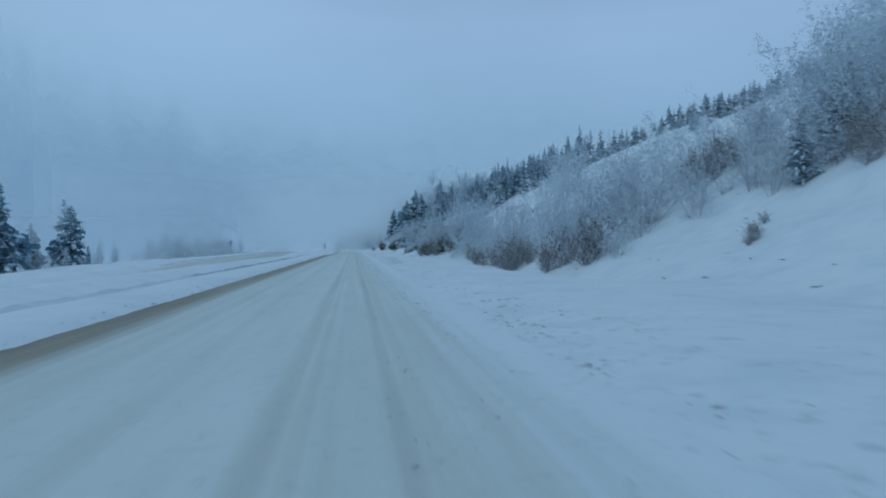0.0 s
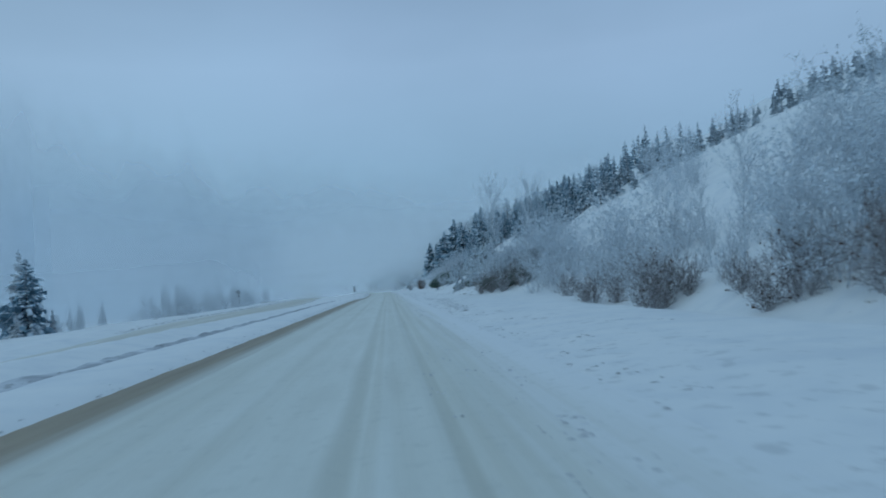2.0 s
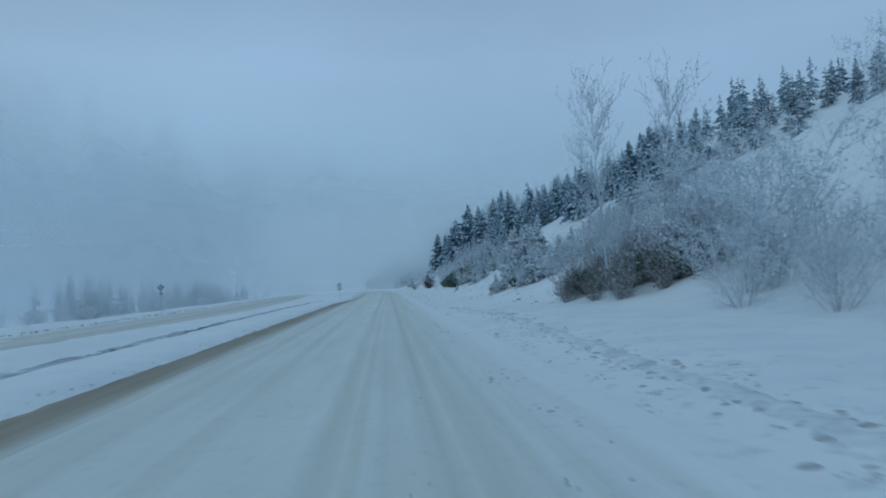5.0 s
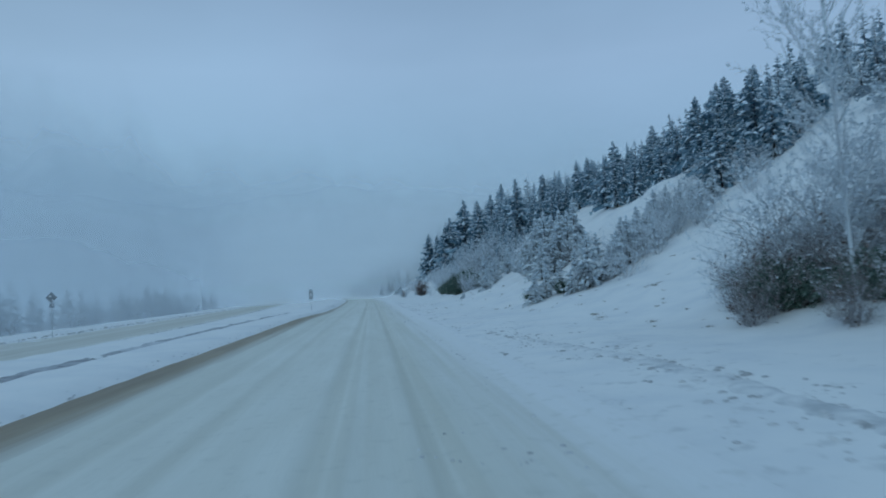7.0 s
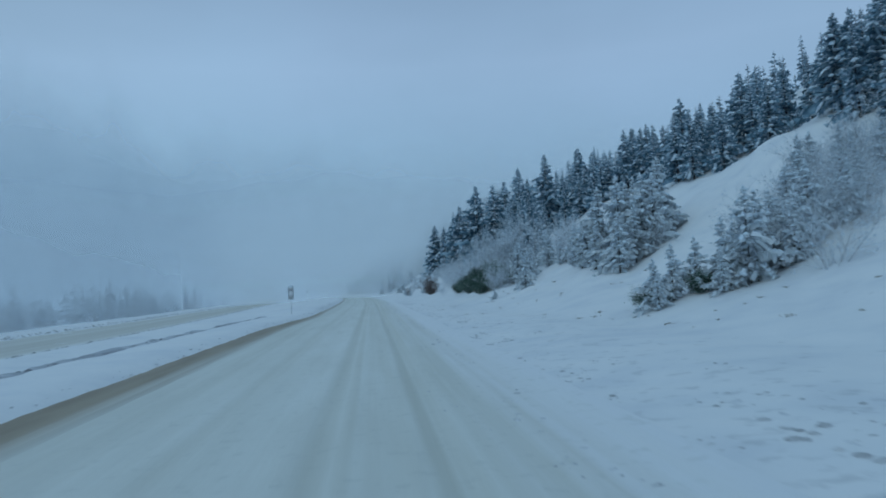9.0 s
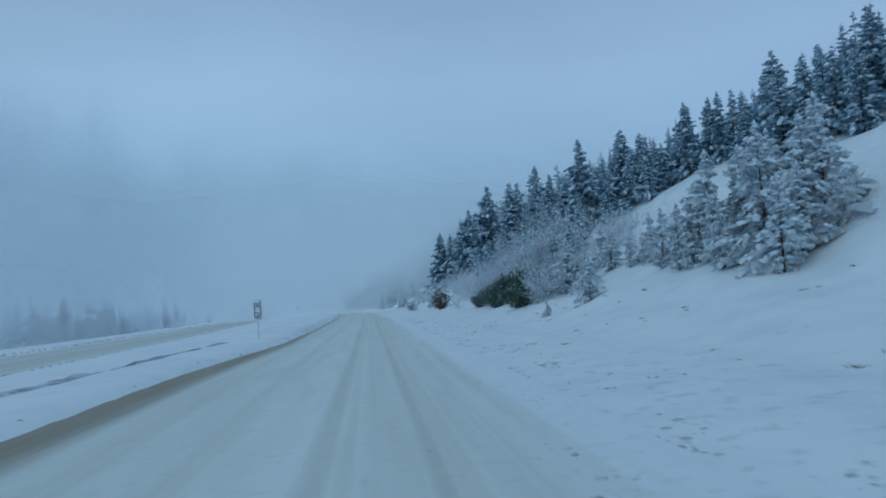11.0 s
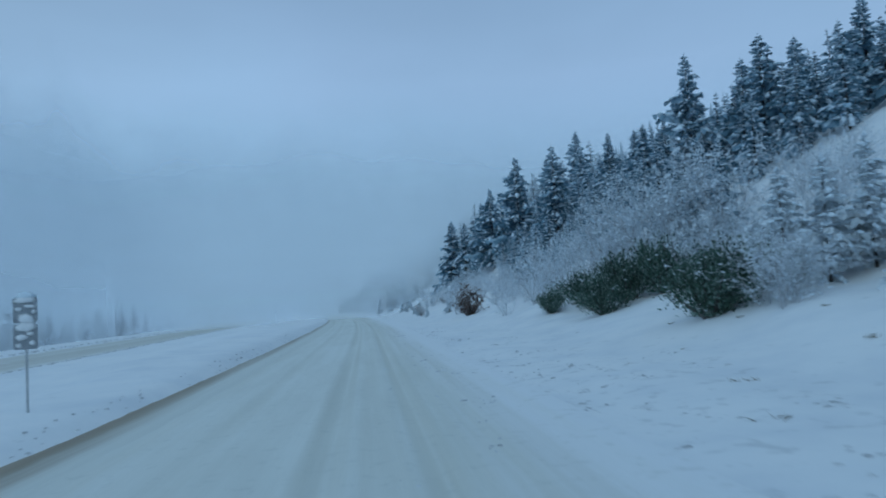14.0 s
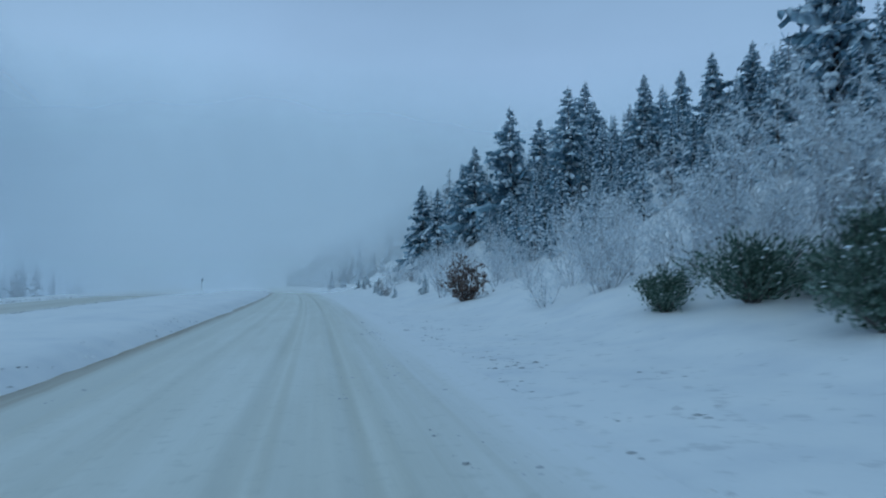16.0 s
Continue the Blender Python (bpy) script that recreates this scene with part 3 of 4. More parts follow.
def pad(verts, faces, c, along, across, up, r, n=4):
    """A small pillow of snow."""
    base = len(verts)
    turn = r.random() * 6.28
    for k in range(n):
        a = turn + 6.283 * k / n
        w = r.uniform(0.7, 1.25)
        verts.append(c + along * (math.cos(a) * w) + across * (math.sin(a) * w) - up * r.uniform(0.1, 0.4))
    verts.append(c + up)
    verts.append(c - up * 0.6)
    for k in range(n):
        j = (k + 1) % n
        faces.append((base + k, base + j, base + n))
        faces.append((base + j, base + k, base + n + 1))


def conifer(seed, h, width, load, needles, label, count=100, ragged=0.35):
    """A spruce: tapered trunk, uneven drooping boughs of sprays, and snow lying on them."""
    r = random.Random(seed)
    thing = tagged(new("conifer"), label, "conifer tree")
    tv, tf = [], []
    bend = Vector((r.uniform(-0.02, 0.02), r.uniform(-0.02, 0.02), 1))
    stem(tv, tf, [Vector((bend.x * h * k / 6, bend.y * h * k / 6, h * k / 6 if k else -0.6)) for k in range(7)], [0.016 * h * (1 - k / 6.3) for k in range(7)])
    fv, ff, sv, sf = [], [], [], []
    azimuth = r.random() * 6.28
    gaps = [r.uniform(0, 6.28) for _ in range(3)]
    for i in range(count):
        f = min(max((i + r.uniform(-2.2, 2.2)) / count, 0.0), 0.985) ** 0.92
        z = h * (0.06 + 0.925 * f)
        azimuth += 2.399 + r.uniform(-0.5, 0.5)
        a = azimuth
        lop = 1 + 0.22 * math.sin(a * 1 + gaps[0] + f * 9) + 0.14 * math.sin(a * 2 + gaps[1] - f * 14)
        L = (width * (1 - f) ** 0.82 * lop * r.uniform(1 - ragged * 1.4, 1 + ragged * 0.7) + 0.012 * h) * (0.75 + 0.25 * min(1, f * 7))
        out = Vector((math.cos(a), math.sin(a), 0))
        side = Vector((-out.y, out.x, 0))
        droop = r.uniform(0.0, 0.95) * (1 - 0.6 * f)
        base = Vector((bend.x * z, bend.y * z, z))
        spot = lambda s: base + out * (L * s) + Vector((0, 0, L * (0.2 * s - droop * s * s)))
        for k in range(1, 5):
            s = (k + r.uniform(-0.3, 0.3)) / 4.3
            p = spot(s)
            w = L * (0.46 - 0.32 * s) * r.uniform(0.6, 1.35) + 0.06
            for sign in (-1, 1):
                tip = p + side * (sign * w) + out * (w * r.uniform(0.2, 0.9)) - Vector((0, 0, w * r.uniform(0.0, 0.85)))
                thick = out * (L * r.uniform(0.09, 0.16))
                n = len(fv)
                fv.extend((p - thick * 0.7, p + thick, tip + thick * 0.25, tip - thick * 0.4 - Vector((0, 0, 0.08 * L))))
                ff.append((n, n + 1, n + 2, n + 3))
        n = len(fv)
        tip, p = spot(1.1), spot(0.7)
        fv.extend((p + side * 0.14 * L, p - side * 0.14 * L, tip))
        ff.append((n, n + 1, n + 2))
        n = len(fv)
        p, q = spot(0.2), spot(0.85)
        fv.extend((p, q, q - Vector((0, 0, 0.2 * L)), p - Vector((0, 0, 0.25 * L + 0.1))))
        ff.append((n, n + 1, n + 2, n + 3))
        for _ in range(2):
            p = spot(r.uniform(0.35, 1.05)) + side * (r.uniform(-0.35, 0.35) * L)
            a, b = (Vector((r.uniform(-1, 1), r.uniform(-1, 1), r.uniform(-1.2, 0.5))).normalized() * (L * r.uniform(0.10, 0.20) + 0.05) for _ in range(2))
            n = len(fv)
            fv.extend((p - a * 0.5, p + b, p + a * 1.3, p - b * 0.8))
            ff.append((n, n + 1, n + 2, n + 3))
        heavy = load * r.uniform(0.3, 1.7)
        for _ in range(4):
            if r.random() < heavy:
                s = r.uniform(0.2, 1.0)
                p = spot(s) + side * (r.uniform(-0.3, 0.3) * L * (1.1 - s))
                size = min(L * r.uniform(0.10, 0.26) + 0.045, 0.042 * h)
                tilt = Vector((0, 0, 0.2 - 2 * droop * s))
                pad(sv, sf, p + Vector((0, 0, 0.02)), (out + tilt) * size * r.uniform(0.8, 1.6), side * size * r.uniform(0.6, 1.2) + Vector((0, 0, r.uniform(-0.3, 0.3) * size)), Vector((0, 0, 0.4 * size + 0.03)), r)
    pad(sv, sf, Vector((bend.x * h, bend.y * h, h * 0.995)), Vector((0.08, 0, 0)), Vector((0, 0.08, 0)), Vector((0, 0, 0.12)), r)
    part("trunk", mesh("trunk", tv, tf, RIME_BARK if needles == HAZE_FROST_NEEDLE else BARK, True), thing)
    part("crown", mesh("crown", fv, ff, needles), thing, kind="stuff")
    part("snow_load", mesh("snow_load", sv, sf, BOUGH_SNOW, True), thing, "snow lying on the boughs", "stuff")
    return thing


def grow(r, tv, tf, cv, cf, base, way, length, radius, depth, rule):
    """A limb with its side shoots; thick wood goes to tv, fine twigs to cv."""
    steps = 3 if depth == rule["depth"] else 2 if depth > 1 else 1
    p, d = base, way.normalized()
    for k in range(steps):
        d = (d + Vector((r.uniform(-1, 1), r.uniform(-1, 1), r.uniform(-0.6, 1.0))) * rule["bend"] + Vector((0, 0, rule["rise"]))).normalized()
        q = p + d * (length / steps)
        ra, rb = radius * (1 - k / steps * 0.75), radius * (1 - (k + 1) / steps * 0.75)
        fine = depth <= 1
        tube(cv if fine else tv, cf if fine else tf, p, q, ra, 0 if fine and k == steps - 1 else rb, 3 if depth < rule["depth"] else 6)
        if depth > 0:
            for _ in range(rule["shoots"][depth]):
                a = r.random() * 6.283
                n = d.orthogonal().normalized()
                m = d.cross(n)
                wide = rule["wide"] * r.uniform(0.6, 1.3)
                shoot = d + (n * math.cos(a) + m * math.sin(a)) * wide
                at = p.lerp(q, r.uniform(0.1, 1.0))
                if k == 0 and depth == rule["depth"] and rule.get("bare", 0) > r.random():
                    continue
                grow(r, tv, tf, cv, cf, at, shoot, length * rule["short"] * r.uniform(0.6, 1.2), max(radius * rule["thin"], rule["least"]), depth - 1, rule)
        p = q


def shrub(name, seed, h, stems, rule, wood, twig, label, category, leaves=0, leaf_mat=None, lean=0.7, rime=0, tuft=0.085):
    """A leafless shrub: stems fanning from the root, with twigs; leaves: small withered leaves left on it."""
    r = random.Random(seed)
    thing = tagged(new(name), label, category)
    tv, tf, cv, cf = [], [], [], []
    for k in range(stems):
        a = 6.283 * (k + r.uniform(-0.4, 0.4)) / stems
        t = lean * math.sqrt(r.random())
        way = Vector((math.cos(a) * t, math.sin(a) * t, 1))
        root = Vector((math.cos(a) * 0.12 * h * t, math.sin(a) * 0.12 * h * t, -0.25))
        grow(r, tv, tf, cv, cf, root, way, h * r.uniform(0.6, 0.95), rule["radius"], rule["depth"], rule)
    part("stem", mesh("stem", tv, tf, wood, True), thing, kind="stuff")
    part("crown", mesh("crown", cv, cf, twig), thing, kind="stuff")
    if rime:
        sv, sf = [], []
        for _ in range(rime):
            c = cv[r.randrange(len(cv))] + Vector((r.gauss(0, 1), r.gauss(0, 1), r.gauss(0, 1))) * 0.05
            a, b = (Vector((r.uniform(-1, 1), r.uniform(-1, 1), r.uniform(-0.7, 0.7))).normalized() * tuft * r.uniform(0.5, 1.3) for _ in range(2))
            n = len(sv)
            sv.extend((c - a, c + b * 0.7, c + a, c - b * 0.8))
            sf.append((n, n + 1, n + 2, n + 3))
        part("rime", mesh("rime", sv, sf, RIME), thing, "white rime frost caught on the twigs", "stuff")
    if leaves:
        lv, lf = [], []
        for _ in range(leaves):
            c = cv[r.randrange(len(cv))] + Vector((r.uniform(-1, 1), r.uniform(-1, 1), r.uniform(-1, 1))) * 0.08
            a, b = (Vector((r.uniform(-1, 1), r.uniform(-1, 1), r.uniform(-1, 1))).normalized() * r.uniform(0.05, 0.10) for _ in range(2))
            n = len(lv)
            lv.extend((c - a, c + b, c + a, c - b))
            lf.append((n, n + 1, n + 2, n + 3))
        part("foliage", mesh("foliage", lv, lf, leaf_mat), thing, kind="stuff")
    return thing


def evergreen_bush(name, seed, h, width, count, label):
    """A low dense juniper: many upturned sprays over arching boughs, with snow caught in it."""
    r = random.Random(seed)
    thing = tagged(new(name), label, "evergreen bush")
    tv, tf, fv, ff, sv, sf = [], [], [], [], [], []
    tips = []
    for _ in range(16):
        a, t = r.random() * 6.283, math.sqrt(r.random())
        tip = Vector((math.cos(a) * t * width, math.sin(a) * t * width, h * (1 - 0.55 * t * t) * r.uniform(0.65, 1.0)))
        tube(tv, tf, Vector((0, 0, -0.2)), tip * 0.9, 0.05, 0.015, 4)
        tips.append(tip)
    for _ in range(count):
        tip = r.choice(tips)
        f = math.sqrt(r.random())
        c = tip * f * r.uniform(0.75, 1.0) + Vector((r.gauss(0, 0.16), r.gauss(0, 0.16), r.gauss(0, 0.14))) * width * 0.75
        c.z = max(0.05, c.z)
        d = (c + Vector((0, 0, 0.5)) + Vector((r.uniform(-1, 1), r.uniform(-1, 1), r.uniform(-0.3, 1))) * 0.8).normalized()
        n = d.orthogonal().normalized()
        n = (n * math.cos(f * 9) + d.cross(n) * math.sin(f * 9)) * r.uniform(0.015, 0.04)
        L = r.uniform(0.08, 0.22)
        k = len(fv)
        fv.extend((c - n * 0.4, c + d * L * 0.5 - n, c + d * L, c + d * L * 0.5 + n))
        ff.append((k, k + 1, k + 2, k + 3))
    for tip in tips:
        for _ in range(2):
            s = r.uniform(0.03, 0.09)
            at = tip * r.uniform(0.75, 1.05) + Vector((r.gauss(0, 0.15), r.gauss(0, 0.15), r.gauss(0, 0.05)))
            dome(sv, sf, at, Vector((s * r.uniform(0.7, 1.5), 0, 0)), Vector((0, s, 0)), Vector((0, 0, s * 0.5)), r, 5)
    rv, rf = [], []
    for _ in range(240):
        c = fv[r.randrange(len(fv))] + Vector((r.gauss(0, 0.04), r.gauss(0, 0.04), 0.03))
        a, b = (Vector((r.uniform(-1, 1), r.uniform(-1, 1), r.uniform(-0.5, 0.5))).normalized() * r.uniform(0.02, 0.06) for _ in range(2))
        k = len(rv)
        rv.extend((c - a, c + b * 0.7, c + a, c - b * 0.8))
        rf.append((k, k + 1, k + 2, k + 3))
    part("rime", mesh("rime", rv, rf, RIME), thing, "rime dusting the outer sprays", "stuff")
    part("stem", mesh("stem", tv, tf, BARK), thing, kind="stuff")
    part("crown", mesh("crown", fv, ff, GREEN), thing, kind="stuff")
    part("snow_load", mesh("snow_load", sv, sf, BOUGH_SNOW, True), thing, "snow caught on the top", "stuff")
    return thing


def place(x, y, sink=0.0, turn=0.0, size=1.0):
    return Matrix.Translation((x, y, float(ground_z(x, y)) - sink)) @ Matrix.Rotation(turn, 4, "Z") @ Matrix.Scale(size, 4)


SPRUCE = "dark spruce with snow on its boughs, on the hillside"
RIMED = "rime-covered spruce paled by haze beyond the far carriageway"
SMALL = "small spruce heavily loaded with fresh snow"
dark = [conifer(100 + k, 11.0, (2.4, 2.8, 2.1, 3.0, 2.6, 2.0)[k], (0.95, 0.8, 1.05, 0.9, 0.8, 1.0)[k], NEEDLE, SPRUCE, ragged=0.46) for k in range(6)]
broad = [conifer(120 + k, 11.0, (2.9, 3.2, 2.7)[k], (1.0, 0.85, 1.1)[k], NEEDLE, "tall dark spruce with heavy snow on drooping boughs", 130, 0.46) for k in range(3)]
laden = [conifer(200 + k, 4.0, (1.25, 1.1, 1.4)[k], 1.7, LADEN_NEEDLE, SMALL, 64, 0.5) for k in range(3)]
rimed = [conifer(300 + k, 8.0, (1.5, 1.2, 1.8)[k], 0.75, HAZE_FROST_NEEDLE, RIMED, 80) for k in range(3)]

SHRUB_RULE = dict(depth=3, shoots={3: 3, 2: 2, 1: 3}, bend=0.18, rise=0.04, wide=0.85, short=0.54, thin=0.5, least=0.011, radius=0.026)
SCRUB_RULE = dict(SHRUB_RULE, shoots={3: 3, 2: 2, 1: 2}, least=0.014)
ALDER_RULE = dict(depth=4, shoots={4: 5, 3: 2, 2: 2, 1: 3}, bend=0.15, rise=0.03, wide=1.05, short=0.44, thin=0.42, least=0.010, radius=0.05, bare=0.35)
TREE_RULE = dict(depth=4, shoots={4: 22, 3: 4, 2: 3, 1: 3}, bend=0.05, rise=0.09, wide=0.72, short=0.28, thin=0.3, least=0.011, radius=0.085, bare=0.2)
grey = [shrub("bare_shrub", 400 + k, 4.2, 7, SHRUB_RULE, RIME_BARK, RIME_TWIG, "leafless shrub with rime-grey twigs on the snowy slope", "shrub", lean=0.85, rime=700, tuft=0.09) for k in range(5)]
alder = [shrub("rimed_tree", 460 + k, 8.5, 3, ALDER_RULE, RIME_TWIG, RIME_TWIG, "slender leafless tree white with rime on the snowy slope", "tree", lean=0.5, rime=2300, tuft=0.085) for k in range(3)]
brown = [shrub("brown_shrub", 420 + k, 3.0, 12, SHRUB_RULE, RIME_BARK, BROWN_TWIG, "dense dark brown leafless shrub on the snowy slope", "shrub", 100, RUSSET, rime=330, tuft=0.06) for k in range(2)]
red = shrub("russet_bush", 430, 2.4, 12, SHRUB_RULE, BARK, BROWN_TWIG, "russet bush with withered leaves at the roadside", "bush", 1500, RUSSET, rime=260, tuft=0.06)
juniper = [evergreen_bush("juniper_bush", 440 + k, 2.4, (1.7, 2.1)[k], 6500, "dark green evergreen bush dusted with snow") for k in range(2)]
tall = [shrub("bare_tree", 450 + k, 15.5, 1, TREE_RULE, RIME_TWIG, RIME_TWIG, "tall leafless tree with rimed fine branches", "tree", lean=0.05, rime=1500, tuft=0.07) for k in range(2)]

used = set()


def plant(kind, x, y, size=1.0, turn=None, group="", label=""):
    """Set the first of a kind in place, then copies of it."""
    again = kind.name in used
    m = place(x, y, 0.05, rnd.uniform(0, 6.28) if turn is None else turn, size / kind.scale[0] if again else size)
    if again:
        ob = copy_thing(kind, m)
    else:
        used.add(kind.name)
        kind.matrix_basis = m
        ob = kind
    if group:
        tagged(ob, group=group)
    if label:
        tagged(ob, label)
    return ob


def scatter(count, xs, ys, gap, keep, seed):
    """Random places, at least gap apart, within keep(u, y)."""
    r = np.random.RandomState(seed)
    got = []
    for _ in range(count * 30):
        y = r.uniform(*ys)
        u = r.uniform(*xs)
        x = u + 2.4 + float(toe(y))
        if keep(u, y) and all((x - a) ** 2 + (y - b) ** 2 > gap * gap for a, b in got):
            got.append((x, y))
            if len(got) == count:
                break
    return got


def spread_over(count, xs, ys, gap, keep, seed):
    """Random places on the plan, at least gap apart, within keep(x, y)."""
    r = np.random.RandomState(seed)
    got = []
    for _ in range(count * 40):
        x, y = r.uniform(*xs), r.uniform(*ys)
        if keep(x, y) and all((x - a) ** 2 + (y - b) ** 2 > gap * gap for a, b in got):
            got.append((x, y))
            if len(got) == count:
                break
    return got


def forest(name, kinds, places, label, seed):
    """Many trees joined into one mesh, for a wood in which nobody could count them; places: x, y, size."""
    r = np.random.RandomState(seed)
    mats, co, loops, sizes, index = [], [], [], [], []
    total = 0
    for x, y, size in places:
        m = np.array(place(x, y, 0.05, r.uniform(0, 6.28), size))
        for child in kinds[r.randint(len(kinds))].children:
            me = child.data
            if me.materials[0] not in mats:
                mats.append(me.materials[0])
            v = np.empty(len(me.vertices) * 3)
            me.vertices.foreach_get("co", v)
            co.append(v.reshape(-1, 3) @ m[:3, :3].T + m[:3, 3])
            k = np.empty(len(me.loops), int)
            me.loops.foreach_get("vertex_index", k)
            loops.append(k + total)
            n = np.empty(len(me.polygons), int)
            me.polygons.foreach_get("loop_total", n)
            sizes.append(n)
            index.append(np.full(len(n), mats.index(me.materials[0])))
            total += len(me.vertices)
    co, loops, sizes, index = (np.concatenate(a) for a in (co, loops, sizes, index))
    joined = bpy.data.meshes.new(name)
    joined.vertices.add(len(co))
    joined.vertices.foreach_set("co", co.ravel())
    joined.loops.add(len(loops))
    joined.loops.foreach_set("vertex_index", loops)
    joined.polygons.add(len(sizes))
    joined.polygons.foreach_set("loop_start", np.concatenate([[0], np.cumsum(sizes)[:-1]]))
    for mat in mats:
        joined.materials.append(mat)
    joined.polygons.foreach_set("material_index", index)
    joined.update(calc_edges=True)
    tagged(new(name, joined), label, "woodland", kind="stuff")


# spruces known one by one: x, y, height
for x, y, top in ((20.5, 354.3, 21.1), (22.9, 351.6, 20.2), (25.2, 329.1, 24.1), (23.6, 331.5, 21.6), (28.6, 320.0, 28.3), (40.8, 343.8, 32.6), (28.8, 296.2, 24.9), (39.9, 318.5, 32.2), (38.0, 311.0, 27.5), (35.7, 291.2, 25.1), (38.2, 287.5, 24.6), (34.2, 275.3, 22.2), (34.3, 269.6, 21.3), (30.8, 256.3, 24.0), (35.1, 251.6, 23.9), (36.9, 249.2, 22.8), (36.7, 257.3, 23.7), (44.5, 250.3, 26.7), (39.4, 234.6, 23.2), (43, 198, 22.6), (42, 212, 24.2), (77, 268, 41), (37.6, 177.6, 21.6), (39.4, 180.2, 22.8), (38.2, 185.6, 22.6), (40.6, 188.6, 24.2), (38.4, 191.2, 22.6), (41.8, 193.6, 24.0), (42.0, 176.4, 22.4), (36.4, 173.0, 19.6)):
    plant(broad[rnd.randint(3)], x, y, (top + 0.3 - float(ground_z(x, y))) / 11.0, group="spruces on the hillside")


for x, y, h in ((21.2, 238.1, 4.5), (21.7, 240.6, 5.2), (20.6, 242.8, 4.0), (23.2, 238.6, 5.0), (25.7, 242.4, 6.0), (27.9, 254.8, 5.5), (28.1, 265.7, 5.0), (21.8, 287.0, 4.5), (23.2, 285.2, 5.2), (22.4, 254.2, 4.6), (26.0, 259.5, 5.0), (25.0, 270.0, 5.4), (24.6, 277.4, 5.0), (26.4, 292.0, 6.0)):
    plant(dark[rnd.randint(6)], x, y, h / 11.0, group="spruces on the hillside")


def discard(things):
    """Remove patterns whose meshes have been joined into a wood."""
    for ob in things:
        for child in list(ob.children):
            bpy.data.objects.remove(child)
        bpy.data.objects.remove(ob)


def stand(y):
    """How tall the spruces grow along the hill."""
    return float(np.interp(y, [60, 172, 190, 205, 220, 240, 265, 280, 305, 350], [5.2, 5.9, 6.8, 8.7, 8.9, 8.8, 7.2, 6.8, 8.2, 9.4])) / 11.0 * rnd.uniform(0.7, 1.08)


# the wood on the hill
for x, y in scatter(92, (16, 31), (174, 345), 2.3, lambda u, y: u > 17 + 1.5 * math.sin(y / 9.0) + float(np.interp(y, [178, 194, 228, 248], [1, 7, 7, 0])) and u < 27 + float(np.interp(y, [178, 194, 228, 248], [0, 4, 4, 0])), 1):
    plant(dark[rnd.randint(6)], x, y, stand(y), group="spruces on the hillside")
back = [(x, y, stand(y)) for x, y in scatter(104, (27, 66), (172, 345), 3.0, lambda u, y: u > 31 or not 185 < y < 240, 31)]
thin = [conifer(500 + k, 11.0, (2.2, 2.5, 1.9)[k], 0.95, NEEDLE, SPRUCE, 48) for k in range(3)]
forest("hill_wood", thin, back, "dense snowy spruce wood covering the upper hillside", 24)
ridge = [(x, y, rnd.uniform(0.22, 0.42)) for x, y in scatter(70, (36, 74), (60, 176), 2.6, lambda u, y: u > 59 - 0.15 * max(0, y - 60) + 5 * math.sin(y / 7), 33)]
ridge += [(x, y, rnd.uniform(0.3, 0.55)) for x, y in scatter(26, (26, 42), (142, 178), 2.6, lambda u, y: u > 30 or y > 158, 34)]
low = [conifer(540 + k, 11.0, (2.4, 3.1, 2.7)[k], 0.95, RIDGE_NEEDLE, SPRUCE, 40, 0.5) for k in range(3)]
ridge_kinds = [conifer(545 + k, 11.0, (2.7, 3.2, 2.3)[k], 1.0, RIDGE_NEEDLE, "small rime-dusted spruce with hazed needles on the ridge of the hill", 70, 0.5) for k in range(3)]
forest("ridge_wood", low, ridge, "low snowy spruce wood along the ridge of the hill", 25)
discard(thin + low)
for x, y in scatter(32, (10, 22), (250, 350), 3.0, lambda u, y: u > 10 + max(0, y - 290) * 0.14, 2):
    plant(dark[rnd.randint(6)], x, y, stand(y) * 0.85, group="spruces on the hillside")
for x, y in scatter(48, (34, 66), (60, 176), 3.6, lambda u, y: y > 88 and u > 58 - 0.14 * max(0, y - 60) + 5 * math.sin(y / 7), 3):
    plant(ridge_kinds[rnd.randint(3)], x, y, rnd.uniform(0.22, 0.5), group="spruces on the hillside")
far_places = [(x, y, stand(y) * 1.5) for x, y in scatter(36, (18, 52), (346, 400), 3.6, lambda u, y: True, 14)]
# distance haze on these far spruces comes from the paler needle colour
haze_greyed = [conifer(560 + k, 11.0, (2.4, 2.8, 2.2)[k], 0.95, LADEN_NEEDLE, SPRUCE, 44) for k in range(3)]
# valley spruces: haze is in their pale needle colour, besides rime
faint = [conifer(520 + k, 8.0, (1.6, 1.9, 2.2)[k], 0.6, HAZE_FROST_NEEDLE, RIMED, 34) for k in range(3)]
forest("far_spruces", haze_greyed, far_places, "snowy spruce wood on the far hillside, paled by haze", 21)
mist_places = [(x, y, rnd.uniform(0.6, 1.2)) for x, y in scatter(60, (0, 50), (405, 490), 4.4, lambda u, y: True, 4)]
forest("misty_spruces", haze_greyed, mist_places, "rimed spruce wood paled by haze, fading into the mist", 22)
for x, y, h in ((38.2, 55.6, 5.4), (40.8, 55.0, 6.2), (43.0, 57.4, 7.0), (40.2, 59.0, 6.0), (46.0, 60.0, 7.5)):
    plant(ridge_kinds[rnd.randint(3)], x, y, h / 11.0, group="spruces on the hillside")
